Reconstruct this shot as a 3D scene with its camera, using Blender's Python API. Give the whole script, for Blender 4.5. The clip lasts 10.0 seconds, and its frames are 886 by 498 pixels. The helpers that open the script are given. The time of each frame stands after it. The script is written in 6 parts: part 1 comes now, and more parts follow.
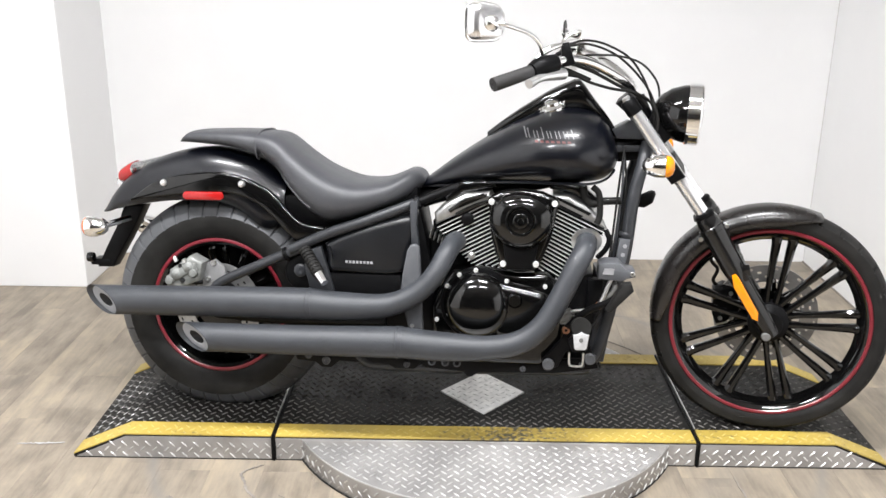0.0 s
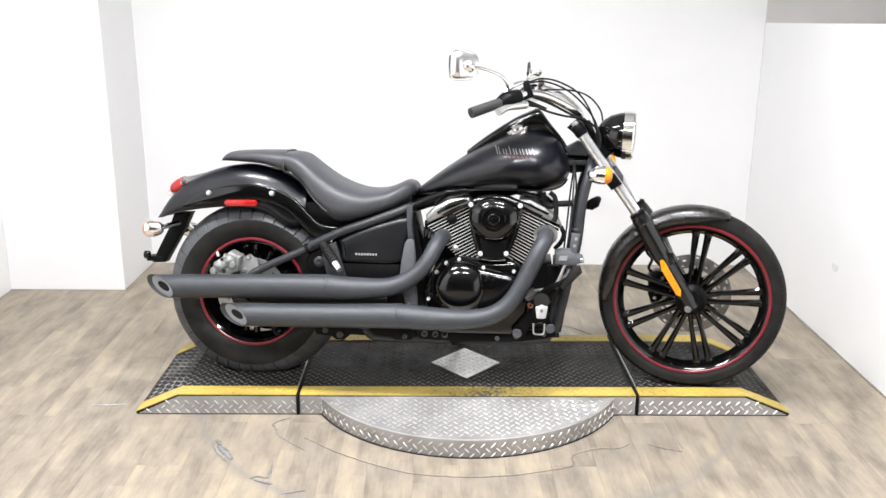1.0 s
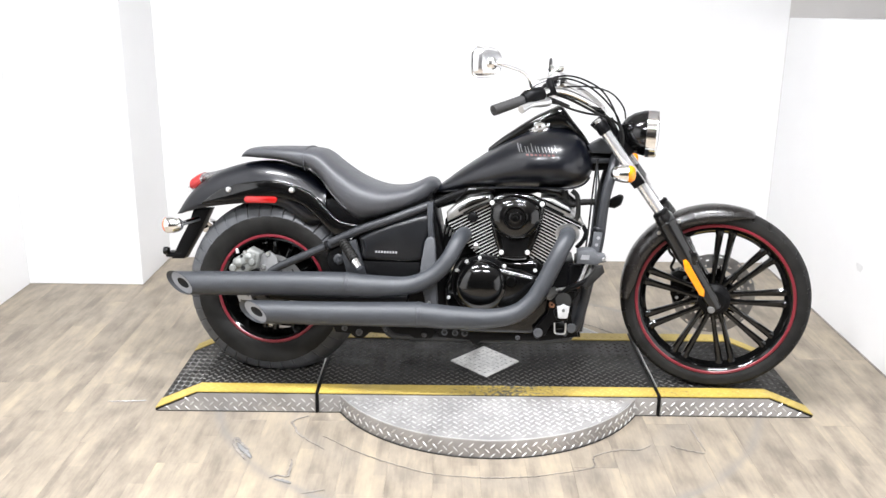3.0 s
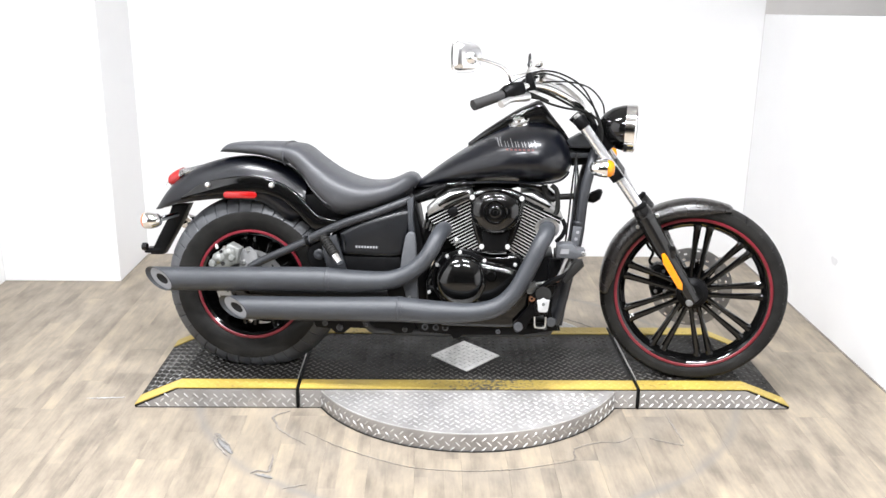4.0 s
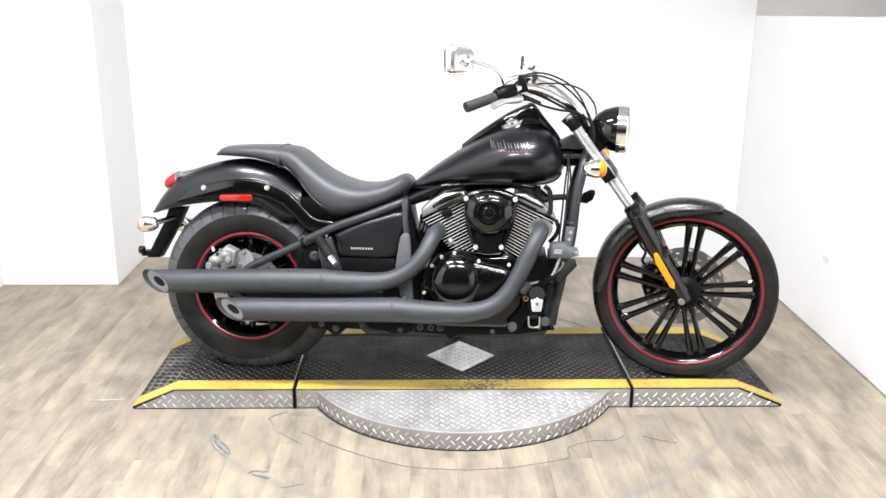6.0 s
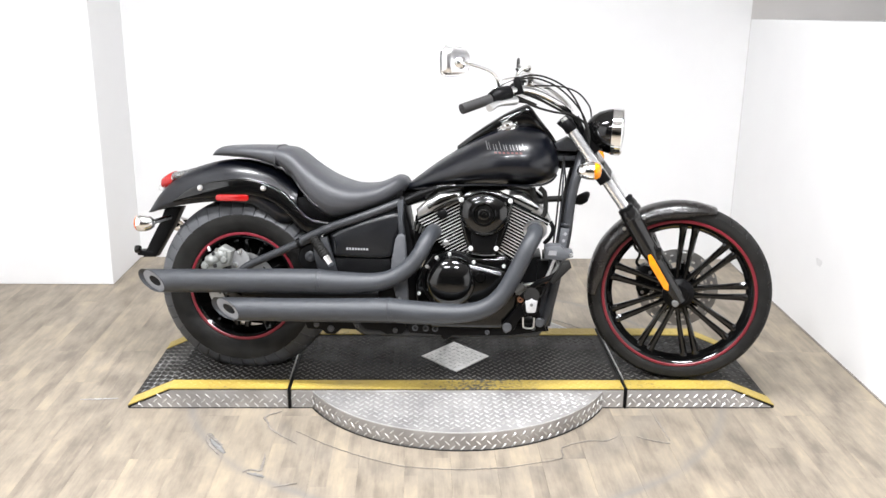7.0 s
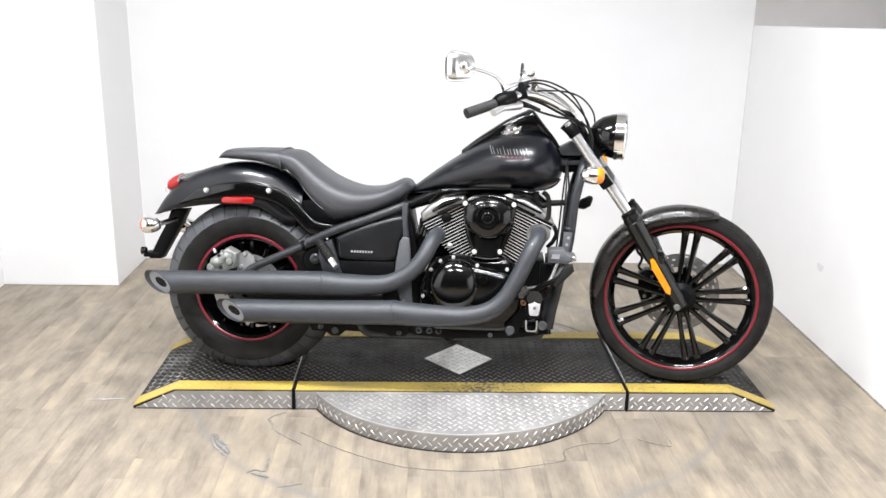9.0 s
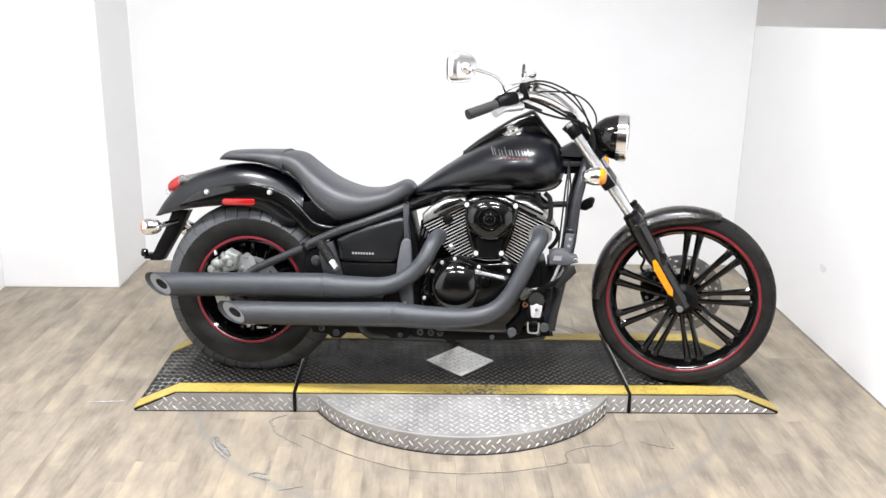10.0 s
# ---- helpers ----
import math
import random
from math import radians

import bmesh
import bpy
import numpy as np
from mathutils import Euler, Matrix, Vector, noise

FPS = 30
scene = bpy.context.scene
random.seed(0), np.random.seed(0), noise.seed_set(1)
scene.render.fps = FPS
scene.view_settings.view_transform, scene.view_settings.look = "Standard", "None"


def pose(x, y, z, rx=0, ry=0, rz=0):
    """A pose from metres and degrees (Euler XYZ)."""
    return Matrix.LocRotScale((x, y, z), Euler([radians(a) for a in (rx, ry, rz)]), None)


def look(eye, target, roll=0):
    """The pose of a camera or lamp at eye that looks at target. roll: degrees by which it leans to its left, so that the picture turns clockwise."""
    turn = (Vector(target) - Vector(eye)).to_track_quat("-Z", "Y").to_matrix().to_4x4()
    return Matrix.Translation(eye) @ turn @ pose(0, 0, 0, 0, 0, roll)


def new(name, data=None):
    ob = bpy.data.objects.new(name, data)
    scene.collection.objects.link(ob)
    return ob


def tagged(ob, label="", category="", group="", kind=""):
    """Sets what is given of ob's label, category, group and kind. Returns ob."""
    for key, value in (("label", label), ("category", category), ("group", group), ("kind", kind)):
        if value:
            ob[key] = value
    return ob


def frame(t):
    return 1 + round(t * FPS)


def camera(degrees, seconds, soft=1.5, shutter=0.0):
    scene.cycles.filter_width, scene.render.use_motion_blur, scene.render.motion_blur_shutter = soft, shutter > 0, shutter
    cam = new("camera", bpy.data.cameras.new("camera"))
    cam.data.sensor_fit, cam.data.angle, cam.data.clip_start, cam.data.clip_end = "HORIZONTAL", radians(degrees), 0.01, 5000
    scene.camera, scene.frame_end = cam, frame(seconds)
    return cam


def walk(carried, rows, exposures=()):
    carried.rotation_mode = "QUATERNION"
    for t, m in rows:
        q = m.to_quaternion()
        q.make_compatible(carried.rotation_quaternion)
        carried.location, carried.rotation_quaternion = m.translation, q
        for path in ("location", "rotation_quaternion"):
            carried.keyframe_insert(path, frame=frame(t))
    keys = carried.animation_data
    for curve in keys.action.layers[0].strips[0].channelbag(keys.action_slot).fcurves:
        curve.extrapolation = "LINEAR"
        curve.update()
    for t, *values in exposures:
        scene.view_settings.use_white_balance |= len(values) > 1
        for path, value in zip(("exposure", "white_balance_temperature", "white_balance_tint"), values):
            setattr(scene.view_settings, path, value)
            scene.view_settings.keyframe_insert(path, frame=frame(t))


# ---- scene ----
cam = camera(52.0, 10.0, soft=1.5)
PATH = [
    (0, (-0.107, -2.672, 1.436), (-0.126, -0.772, 0.812), 0.6),
    (0.1, (-0.091, -2.748, 1.452), (-0.125, -0.855, 0.81), 1.6),
    (0.2, (-0.074, -2.833, 1.465), (-0.134, -0.934, 0.841), 0.6),
    (0.3, (-0.074, -2.906, 1.474), (-0.153, -1.002, 0.87), 0.1),
    (0.4, (-0.089, -2.976, 1.485), (-0.149, -1.062, 0.908), 0.3),
    (0.5, (-0.086, -3.051, 1.496), (-0.113, -1.129, 0.944), 0.6),
    (0.6, (-0.104, -3.122, 1.499), (-0.105, -1.199, 0.95), 0.3),
    (0.7, (-0.122, -3.186, 1.501), (-0.102, -1.264, 0.949), 0.7),
    (0.8, (-0.122, -3.244, 1.506), (-0.112, -1.331, 0.922), 0.5),
    (0.9, (-0.123, -3.306, 1.511), (-0.118, -1.392, 0.932), 0.1),
    (1, (-0.123, -3.369, 1.516), (-0.106, -1.448, 0.961), 0.4),
    (1.1, (-0.14, -3.402, 1.52), (-0.124, -1.484, 0.955), 0.2),
    (1.2, (-0.157, -3.431, 1.524), (-0.13, -1.518, 0.944), 0.6),
    (1.3, (-0.151, -3.452, 1.525), (-0.136, -1.537, 0.948), 0.4),
    (1.4, (-0.144, -3.461, 1.526), (-0.12, -1.546, 0.95), 0.4),
    (1.5, (-0.138, -3.477, 1.527), (-0.116, -1.561, 0.953), 0.3),
    (1.6, (-0.125, -3.48, 1.525), (-0.115, -1.56, 0.966), 0.4),
    (1.7, (-0.112, -3.456, 1.523), (-0.138, -1.537, 0.96), 0.2),
    (1.8, (-0.1, -3.463, 1.521), (-0.125, -1.538, 0.978), 0.2),
    (1.9, (-0.087, -3.465, 1.519), (-0.126, -1.538, 0.986), 0.3),
    (2, (-0.074, -3.461, 1.517), (-0.131, -1.534, 0.984), 0.4),
    (2.1, (-0.063, -3.452, 1.52), (-0.126, -1.527, 0.981), 0.3),
    (2.2, (-0.052, -3.436, 1.522), (-0.113, -1.517, 0.963), 1),
    (3.3, (-0.173, -3.328, 1.532), (-0.148, -1.412, 0.959), 0.2),
    (3.5, (-0.157, -3.331, 1.525), (-0.103, -1.414, 0.957), 0.2),
    (3.6, (-0.158, -3.337, 1.525), (-0.104, -1.421, 0.954), -0),
    (4, (-0.159, -3.347, 1.524), (-0.122, -1.433, 0.946), 0.7),
    (4.2, (-0.157, -3.353, 1.524), (-0.123, -1.433, 0.965), 0.5),
    (4.3, (-0.156, -3.354, 1.524), (-0.13, -1.436, 0.958), 0.4),
    (4.5, (-0.154, -3.354, 1.524), (-0.12, -1.439, 0.947), 0.5),
    (4.8, (-0.152, -3.354, 1.522), (-0.108, -1.441, 0.942), 0.3),
    (5, (-0.151, -3.352, 1.521), (-0.106, -1.439, 0.942), 0),
    (5.2, (-0.15, -3.357, 1.523), (-0.116, -1.442, 0.951), 0.3),
    (5.3, (-0.15, -3.359, 1.524), (-0.115, -1.443, 0.952), 0.4),
    (5.5, (-0.149, -3.356, 1.525), (-0.104, -1.442, 0.948), 0.6),
    (5.6, (-0.149, -3.361, 1.525), (-0.108, -1.446, 0.952), 0.3),
    (7, (-0.147, -3.393, 1.529), (-0.095, -1.477, 0.96), 0.7),
    (7.5, (-0.155, -3.409, 1.533), (-0.101, -1.488, 0.977), 0.8),
    (7.7, (-0.154, -3.414, 1.535), (-0.102, -1.495, 0.973), 0.7),
    (7.8, (-0.153, -3.414, 1.535), (-0.104, -1.495, 0.973), 0.7),
    (8, (-0.152, -3.419, 1.537), (-0.102, -1.499, 0.981), 0.7),
    (8.2, (-0.156, -3.422, 1.536), (-0.112, -1.504, 0.97), 0.8),
    (8.5, (-0.162, -3.421, 1.534), (-0.109, -1.503, 0.971), 1),
    (9, (-0.157, -3.418, 1.535), (-0.108, -1.499, 0.973), 1),
    (9.5, (-0.155, -3.411, 1.531), (-0.112, -1.49, 0.975), 0.8),
    (9.7, (-0.156, -3.41, 1.531), (-0.116, -1.491, 0.97), 0.8),
    (10, (-0.157, -3.406, 1.532), (-0.111, -1.486, 0.973), 0.9),
]
walk(cam, [(t, look(eye, target, roll)) for t, eye, target, roll in PATH], [(0, 0.52, 6400, 10), (1.0, 0.62, 6350, 10), (2.0, 0.72, 6280, 10), (3.5, 0.80, 6250, 10), (5.5, 0.80, 6280, 10), (7.0, 0.67, 6300, 10), (10.0, 0.61, 6300, 10)])
LIGHTS = [(x, y) for y in (-1.0, -2.9) for x in (-1.15, 0.4)]


# ---- light ----
world = bpy.data.worlds.new("room_world")
world.use_nodes = True
world.node_tree.nodes["Background"].inputs[0].default_value = (1.0, 0.98, 0.95, 1)
world.node_tree.nodes["Background"].inputs[1].default_value = 0.02
scene.world = world
LAMP = 190.0          # radiance of the ceiling diffusers
CEIL = 3.1


# ---- materials ----
def nodes_of(name):
    m = bpy.data.materials.new(name)
    m.use_nodes = True
    return m, m.node_tree, m.node_tree.nodes["Principled BSDF"]


def mat(name, col, rough=0.5, metal=0.0, coat=0.0, var=0.15, scale=30.0, bump=0.0, bscale=200.0, rvar=0.1, trans=0.0, spec=0.5):
    """A surface with two scales of colour and roughness change and a fine relief."""
    m, tree, b = nodes_of(name)
    link, add = tree.links.new, tree.nodes.new
    tc = add("ShaderNodeTexCoord")
    n1, n2 = add("ShaderNodeTexNoise"), add("ShaderNodeTexNoise")
    n1.inputs["Scale"].default_value, n1.inputs["Detail"].default_value = scale * 0.12, 4
    n2.inputs["Scale"].default_value, n2.inputs["Detail"].default_value = scale, 6
    link(tc.outputs["Object"], n1.inputs["Vector"])
    link(tc.outputs["Object"], n2.inputs["Vector"])
    mix = add("ShaderNodeMath")
    mix.operation = "ADD"
    link(n1.outputs["Fac"], mix.inputs[0])
    link(n2.outputs["Fac"], mix.inputs[1])
    ramp = add("ShaderNodeMapRange")
    ramp.inputs["From Min"].default_value, ramp.inputs["From Max"].default_value = 0.6, 1.4
    ramp.inputs["To Min"].default_value, ramp.inputs["To Max"].default_value = 1 - var, 1 + var
    link(mix.outputs[0], ramp.inputs["Value"])
    vm = add("ShaderNodeVectorMath")
    vm.operation = "SCALE"
    vm.inputs[0].default_value = col
    link(ramp.outputs[0], vm.inputs["Scale"])
    link(vm.outputs[0], b.inputs["Base Color"])
    rr = add("ShaderNodeMapRange")
    rr.inputs["From Min"].default_value, rr.inputs["From Max"].default_value = 0.3, 0.7
    rr.inputs["To Min"].default_value, rr.inputs["To Max"].default_value = max(rough - rvar * rough, 0.02), min(rough + rvar * rough, 1)
    link(n2.outputs["Fac"], rr.inputs["Value"])
    link(rr.outputs[0], b.inputs["Roughness"])
    b.inputs["Metallic"].default_value = metal
    b.inputs["Specular IOR Level"].default_value = spec
    b.inputs["Coat Weight"].default_value = coat
    b.inputs["Coat Roughness"].default_value = 0.08
    b.inputs["Transmission Weight"].default_value = trans
    if bump:
        n3, bp = add("ShaderNodeTexNoise"), add("ShaderNodeBump")
        n3.inputs["Scale"].default_value, n3.inputs["Detail"].default_value = bscale, 4
        link(tc.outputs["Object"], n3.inputs["Vector"])
        link(n3.outputs["Fac"], bp.inputs["Height"])
        bp.inputs["Strength"].default_value, bp.inputs["Distance"].default_value = bump, 0.002
        link(bp.outputs[0], b.inputs["Normal"])
    return m


def glow(name, col, strength):
    m, tree, b = nodes_of(name)
    b.inputs["Base Color"].default_value = (*col, 1)
    b.inputs["Emission Color"].default_value = (*col, 1)
    b.inputs["Emission Strength"].default_value = strength
    return m


def plank_mat(name):
    """Printed wood planks, each with its own tone and grain along y, greyed by wear, with a scuffed ring round the turntable."""
    m, tree, b = nodes_of(name)
    link, add = tree.links.new, tree.nodes.new
    geo, info = add("ShaderNodeNewGeometry"), add("ShaderNodeObjectInfo")
    off = add("ShaderNodeVectorMath")
    off.operation = "MULTIPLY_ADD"
    comb = add("ShaderNodeCombineXYZ")
    for k in (0, 1):
        link(info.outputs["Random"], comb.inputs[k])
    off.inputs[1].default_value = (37.0, 61.0, 0.0)
    link(comb.outputs[0], off.inputs[0])
    link(geo.outputs["Position"], off.inputs[2])
    grain_map = add("ShaderNodeMapping")
    grain_map.inputs["Scale"].default_value = (60.0, 4.5, 1.0)
    link(off.outputs[0], grain_map.inputs["Vector"])
    grain = add("ShaderNodeTexNoise")
    grain.inputs["Scale"].default_value, grain.inputs["Detail"].default_value, grain.inputs["Distortion"].default_value = 1.6, 7, 0.6
    link(grain_map.outputs[0], grain.inputs["Vector"])
    patch_map = add("ShaderNodeMapping")
    patch_map.inputs["Scale"].default_value = (13.0, 4.4, 1.0)
    link(off.outputs[0], patch_map.inputs["Vector"])
    blotch = add("ShaderNodeTexNoise")
    blotch.inputs["Scale"].default_value, blotch.inputs["Detail"].default_value, blotch.inputs["Roughness"].default_value = 1.0, 6, 0.62
    link(patch_map.outputs[0], blotch.inputs["Vector"])
    ramp = add("ShaderNodeValToRGB")
    e = ramp.color_ramp.elements
    e[0].position, e[0].color = 0.27, (0.148, 0.122, 0.093, 1)
    e[1].position, e[1].color = 0.75, (0.385, 0.314, 0.216, 1)
    mid = ramp.color_ramp.elements.new(0.5)
    mid.color = (0.258, 0.217, 0.165, 1)
    s1, s2 = add("ShaderNodeMath"), add("ShaderNodeMath")
    s1.operation, s2.operation = "MULTIPLY_ADD", "MULTIPLY_ADD"
    link(blotch.outputs["Fac"], s1.inputs[0])
    s1.inputs[1].default_value = 0.95
    link(grain.outputs["Fac"], s2.inputs[0])
    s2.inputs[1].default_value = 0.24
    link(s1.outputs[0], s2.inputs[2])
    s1.inputs[2].default_value = -0.12
    tone = add("ShaderNodeMath")
    tone.operation = "MULTIPLY_ADD"
    link(info.outputs["Random"], tone.inputs[0])
    tone.inputs[1].default_value = 0.09
    link(s2.outputs[0], tone.inputs[2])
    shift = add("ShaderNodeMath")
    shift.operation = "SUBTRACT"
    link(tone.outputs[0], shift.inputs[0])
    shift.inputs[1].default_value = 0.04
    # narrow strips printed within each plank
    sxyz = add("ShaderNodeSeparateXYZ")
    link(off.outputs[0], sxyz.inputs[0])
    col, row, shove, cell = add("ShaderNodeMath"), add("ShaderNodeMath"), add("ShaderNodeMath"), add("ShaderNodeCombineXYZ")
    col.operation, row.operation, shove.operation = "MULTIPLY", "MULTIPLY_ADD", "MULTIPLY"
    link(sxyz.outputs[0], col.inputs[0])
    col.inputs[1].default_value = 19.7
    colf = add("ShaderNodeMath")
    colf.operation = "FLOOR"
    link(col.outputs[0], colf.inputs[0])
    link(colf.outputs[0], shove.inputs[0])
    shove.inputs[1].default_value = 0.37
    link(sxyz.outputs[1], row.inputs[0])
    row.inputs[1].default_value = 2.3
    link(shove.outputs[0], row.inputs[2])
    rowf = add("ShaderNodeMath")
    rowf.operation = "FLOOR"
    link(row.outputs[0], rowf.inputs[0])
    link(colf.outputs[0], cell.inputs[0])
    link(rowf.outputs[0], cell.inputs[1])
    white = add("ShaderNodeTexWhiteNoise")
    link(cell.outputs[0], white.inputs["Vector"])
    strip = add("ShaderNodeMath")
    strip.operation = "MULTIPLY_ADD"
    link(white.outputs["Value"], strip.inputs[0])
    strip.inputs[1].default_value = 0.13
    link(shift.outputs[0], strip.inputs[2])
    level = add("ShaderNodeMath")
    level.operation = "SUBTRACT"
    link(strip.outputs[0], level.inputs[0])
    level.inputs[1].default_value = 0.065
    link(level.outputs[0], ramp.inputs["Fac"])
    # grey wear
    wear = add("ShaderNodeTexNoise")
    wear.inputs["Scale"].default_value, wear.inputs["Detail"].default_value = 2.3, 5
    link(geo.outputs["Position"], wear.inputs["Vector"])
    sep = add("ShaderNodeSeparateXYZ")
    link(geo.outputs["Position"], sep.inputs[0])
    flat = add("ShaderNodeCombineXYZ")
    link(sep.outputs[0], flat.inputs[0])
    link(sep.outputs[1], flat.inputs[1])
    rad = add("ShaderNodeVectorMath")
    rad.operation = "LENGTH"
    link(flat.outputs[0], rad.inputs[0])
    wob = add("ShaderNodeMath")
    wob.operation = "MULTIPLY_ADD"
    link(wear.outputs["Fac"], wob.inputs[0])
    wob.inputs[1].default_value = 0.10
    link(rad.outputs["Value"], wob.inputs[2])
    ring = add("ShaderNodeValToRGB")
    r = ring.color_ramp.elements
    r[0].position, r[0].color = 0.50, (0.22, 0.22, 0.22, 1)
    r[1].position, r[1].color = 1.0, (0.12, 0.12, 0.12, 1)
    for p, v in ((0.63, 0.16), (0.655, 0.42), (0.70, 0.36), (0.73, 0.18), (0.80, 0.22), (0.850, 0.30), (0.872, 0.95), (0.893, 0.24)):
        q = ring.color_ramp.elements.new(p)
        q.color = (v, v, v, 1)
    near = add("ShaderNodeMath")
    near.operation = "MULTIPLY"
    near.inputs[1].default_value = 0.8
    link(wob.outputs[0], near.inputs[0])
    link(near.outputs[0], ring.inputs["Fac"])
    smear = add("ShaderNodeMath")
    smear.operation = "MULTIPLY"
    smear.inputs[1].default_value = 1.45
    link(wear.outputs["Fac"], smear.inputs[0])
    amount = add("ShaderNodeMath")
    amount.operation = "MULTIPLY"
    amount.use_clamp = True
    link(ring.outputs["Color"], amount.inputs[0])
    link(smear.outputs[0], amount.inputs[1])
    mix = add("ShaderNodeMix")
    mix.data_type = "RGBA"
    link(amount.outputs[0], mix.inputs["Factor"])
    link(ramp.outputs["Color"], mix.inputs["A"])
    mix.inputs["B"].default_value = (0.168, 0.158, 0.147, 1)
    link(mix.outputs["Result"], b.inputs["Base Color"])
    rough = add("ShaderNodeMapRange")
    rough.inputs["To Min"].default_value, rough.inputs["To Max"].default_value = 0.34, 0.62
    link(wear.outputs["Fac"], rough.inputs["Value"])
    link(rough.outputs[0], b.inputs["Roughness"])
    bp = add("ShaderNodeBump")
    bp.inputs["Strength"].default_value, bp.inputs["Distance"].default_value = 0.15, 0.001
    link(grain.outputs["Fac"], bp.inputs["Height"])
    link(bp.outputs[0], b.inputs["Normal"])
    return m


def worn_paint(name, col, under, rough):
    """Paint scuffed through in small dark nicks, most of all where feet step, in the middle of the near edge."""
    m, tree, b = nodes_of(name)
    link, add = tree.links.new, tree.nodes.new
    geo = add("ShaderNodeNewGeometry")
    fine, broad, step = add("ShaderNodeTexNoise"), add("ShaderNodeTexNoise"), add("ShaderNodeTexNoise")
    for n, scale, detail in ((fine, 70, 6), (broad, 9, 4), (step, 3.2, 3)):
        n.inputs["Scale"].default_value, n.inputs["Detail"].default_value = scale, detail
        link(geo.outputs["Position"], n.inputs["Vector"])
    sep, far, close = add("ShaderNodeSeparateXYZ"), add("ShaderNodeMath"), add("ShaderNodeMapRange")
    link(geo.outputs["Position"], sep.inputs[0])
    far.operation = "SUBTRACT"
    link(sep.outputs[0], far.inputs[0])
    far.inputs[1].default_value = 0.08
    size = add("ShaderNodeMath")
    size.operation = "ABSOLUTE"
    link(far.outputs[0], size.inputs[0])
    close.inputs["From Min"].default_value, close.inputs["From Max"].default_value = 0.02, 0.32
    close.inputs["To Min"].default_value, close.inputs["To Max"].default_value = 0.17, 0.0
    link(size.outputs[0], close.inputs["Value"])
    total = add("ShaderNodeMath")
    total.operation = "MULTIPLY_ADD"
    link(broad.outputs["Fac"], total.inputs[0])
    total.inputs[1].default_value = 0.45
    link(fine.outputs["Fac"], total.inputs[2])
    both = add("ShaderNodeMath")
    both.operation = "ADD"
    link(total.outputs[0], both.inputs[0])
    link(close.outputs[0], both.inputs[1])
    mask = add("ShaderNodeMapRange")
    mask.inputs["From Min"].default_value, mask.inputs["From Max"].default_value = 0.84, 1.02
    link(both.outputs[0], mask.inputs["Value"])
    tone = add("ShaderNodeMapRange")
    tone.inputs["From Min"].default_value, tone.inputs["From Max"].default_value = 0.3, 0.7
    tone.inputs["To Min"].default_value, tone.inputs["To Max"].default_value = 0.72, 1.18
    link(step.outputs["Fac"], tone.inputs["Value"])
    vm = add("ShaderNodeVectorMath")
    vm.operation = "SCALE"
    vm.inputs[0].default_value = col
    link(tone.outputs[0], vm.inputs["Scale"])
    mix = add("ShaderNodeMix")
    mix.data_type = "RGBA"
    link(mask.outputs[0], mix.inputs["Factor"])
    link(vm.outputs[0], mix.inputs["A"])
    mix.inputs["B"].default_value = (*under, 1)
    link(mix.outputs["Result"], b.inputs["Base Color"])
    b.inputs["Roughness"].default_value = rough
    bp = add("ShaderNodeBump")
    bp.inputs["Strength"].default_value, bp.inputs["Distance"].default_value = 0.2, 0.001
    link(fine.outputs["Fac"], bp.inputs["Height"])
    link(bp.outputs[0], b.inputs["Normal"])
    return m


M_WALL = mat("white_wall_paint", (0.80, 0.80, 0.80), 0.6, var=0.02, scale=6, bump=0.08, bscale=260)
M_CEIL = mat("ceiling_paint", (0.68, 0.68, 0.68), 0.8, var=0.03, scale=8)
M_PLANK = plank_mat("wood_plank_floor")
# Back wall beyond the low wall: its missing light is put into the colour.
M_WARM = mat("dim_wall_tone", (0.56, 0.54, 0.52), 0.7, var=0.08, scale=5)
M_SHOP = mat("pale_shop_wall", (0.50, 0.50, 0.505), 0.7, var=0.1, scale=5)
M_DECK = mat("black_worn_deck_paint", (0.0115, 0.0108, 0.0100), 0.5, 0.0, var=0.5, scale=9, bump=0.15, bscale=120, rvar=0.3, spec=0.14)
# Worn lugs; the left ramp's pale reflection is put into a lighter copy.
M_DECKLUG = mat("worn_sheen_lug", (0.13, 0.126, 0.121), 0.32, 0.3, var=0.85, scale=4, rvar=0.3, spec=0.5)
M_DIMLUG = mat("worn_dim_lug", (0.085, 0.080, 0.074), 0.38, 0.2, var=0.85, scale=4, rvar=0.3, spec=0.4)
M_ALU = mat("bare_tread_plate", (0.345, 0.335, 0.325), 0.40, 0.45, var=0.30, scale=9, bump=0.15, bscale=150, rvar=0.25)
M_ALULUG = mat("bright_tread_lug", (0.62, 0.615, 0.605), 0.32, 0.8, var=0.35, scale=12)
M_DIAM = mat("scratched_bare_metal", (0.74, 0.735, 0.72), 0.42, 0.5, var=0.28, scale=40, bump=0.2, bscale=220)
M_YEL = worn_paint("yellow_safety_paint", (0.43, 0.315, 0.062), (0.085, 0.075, 0.05), 0.5)
M_YELLUG = worn_paint("yellow_paint_lug", (0.50, 0.385, 0.12), (0.20, 0.18, 0.14), 0.46)
M_SATIN = mat("satin_black_paint", (0.0014, 0.0020, 0.0046), 0.32, 0.0, coat=0.25, var=0.12, scale=12, rvar=0.05, spec=0.37)
M_GLOSS = mat("gloss_black_paint", (0.0025, 0.0025, 0.0025), 0.07, 0.0, var=0.1, scale=30, spec=0.5)
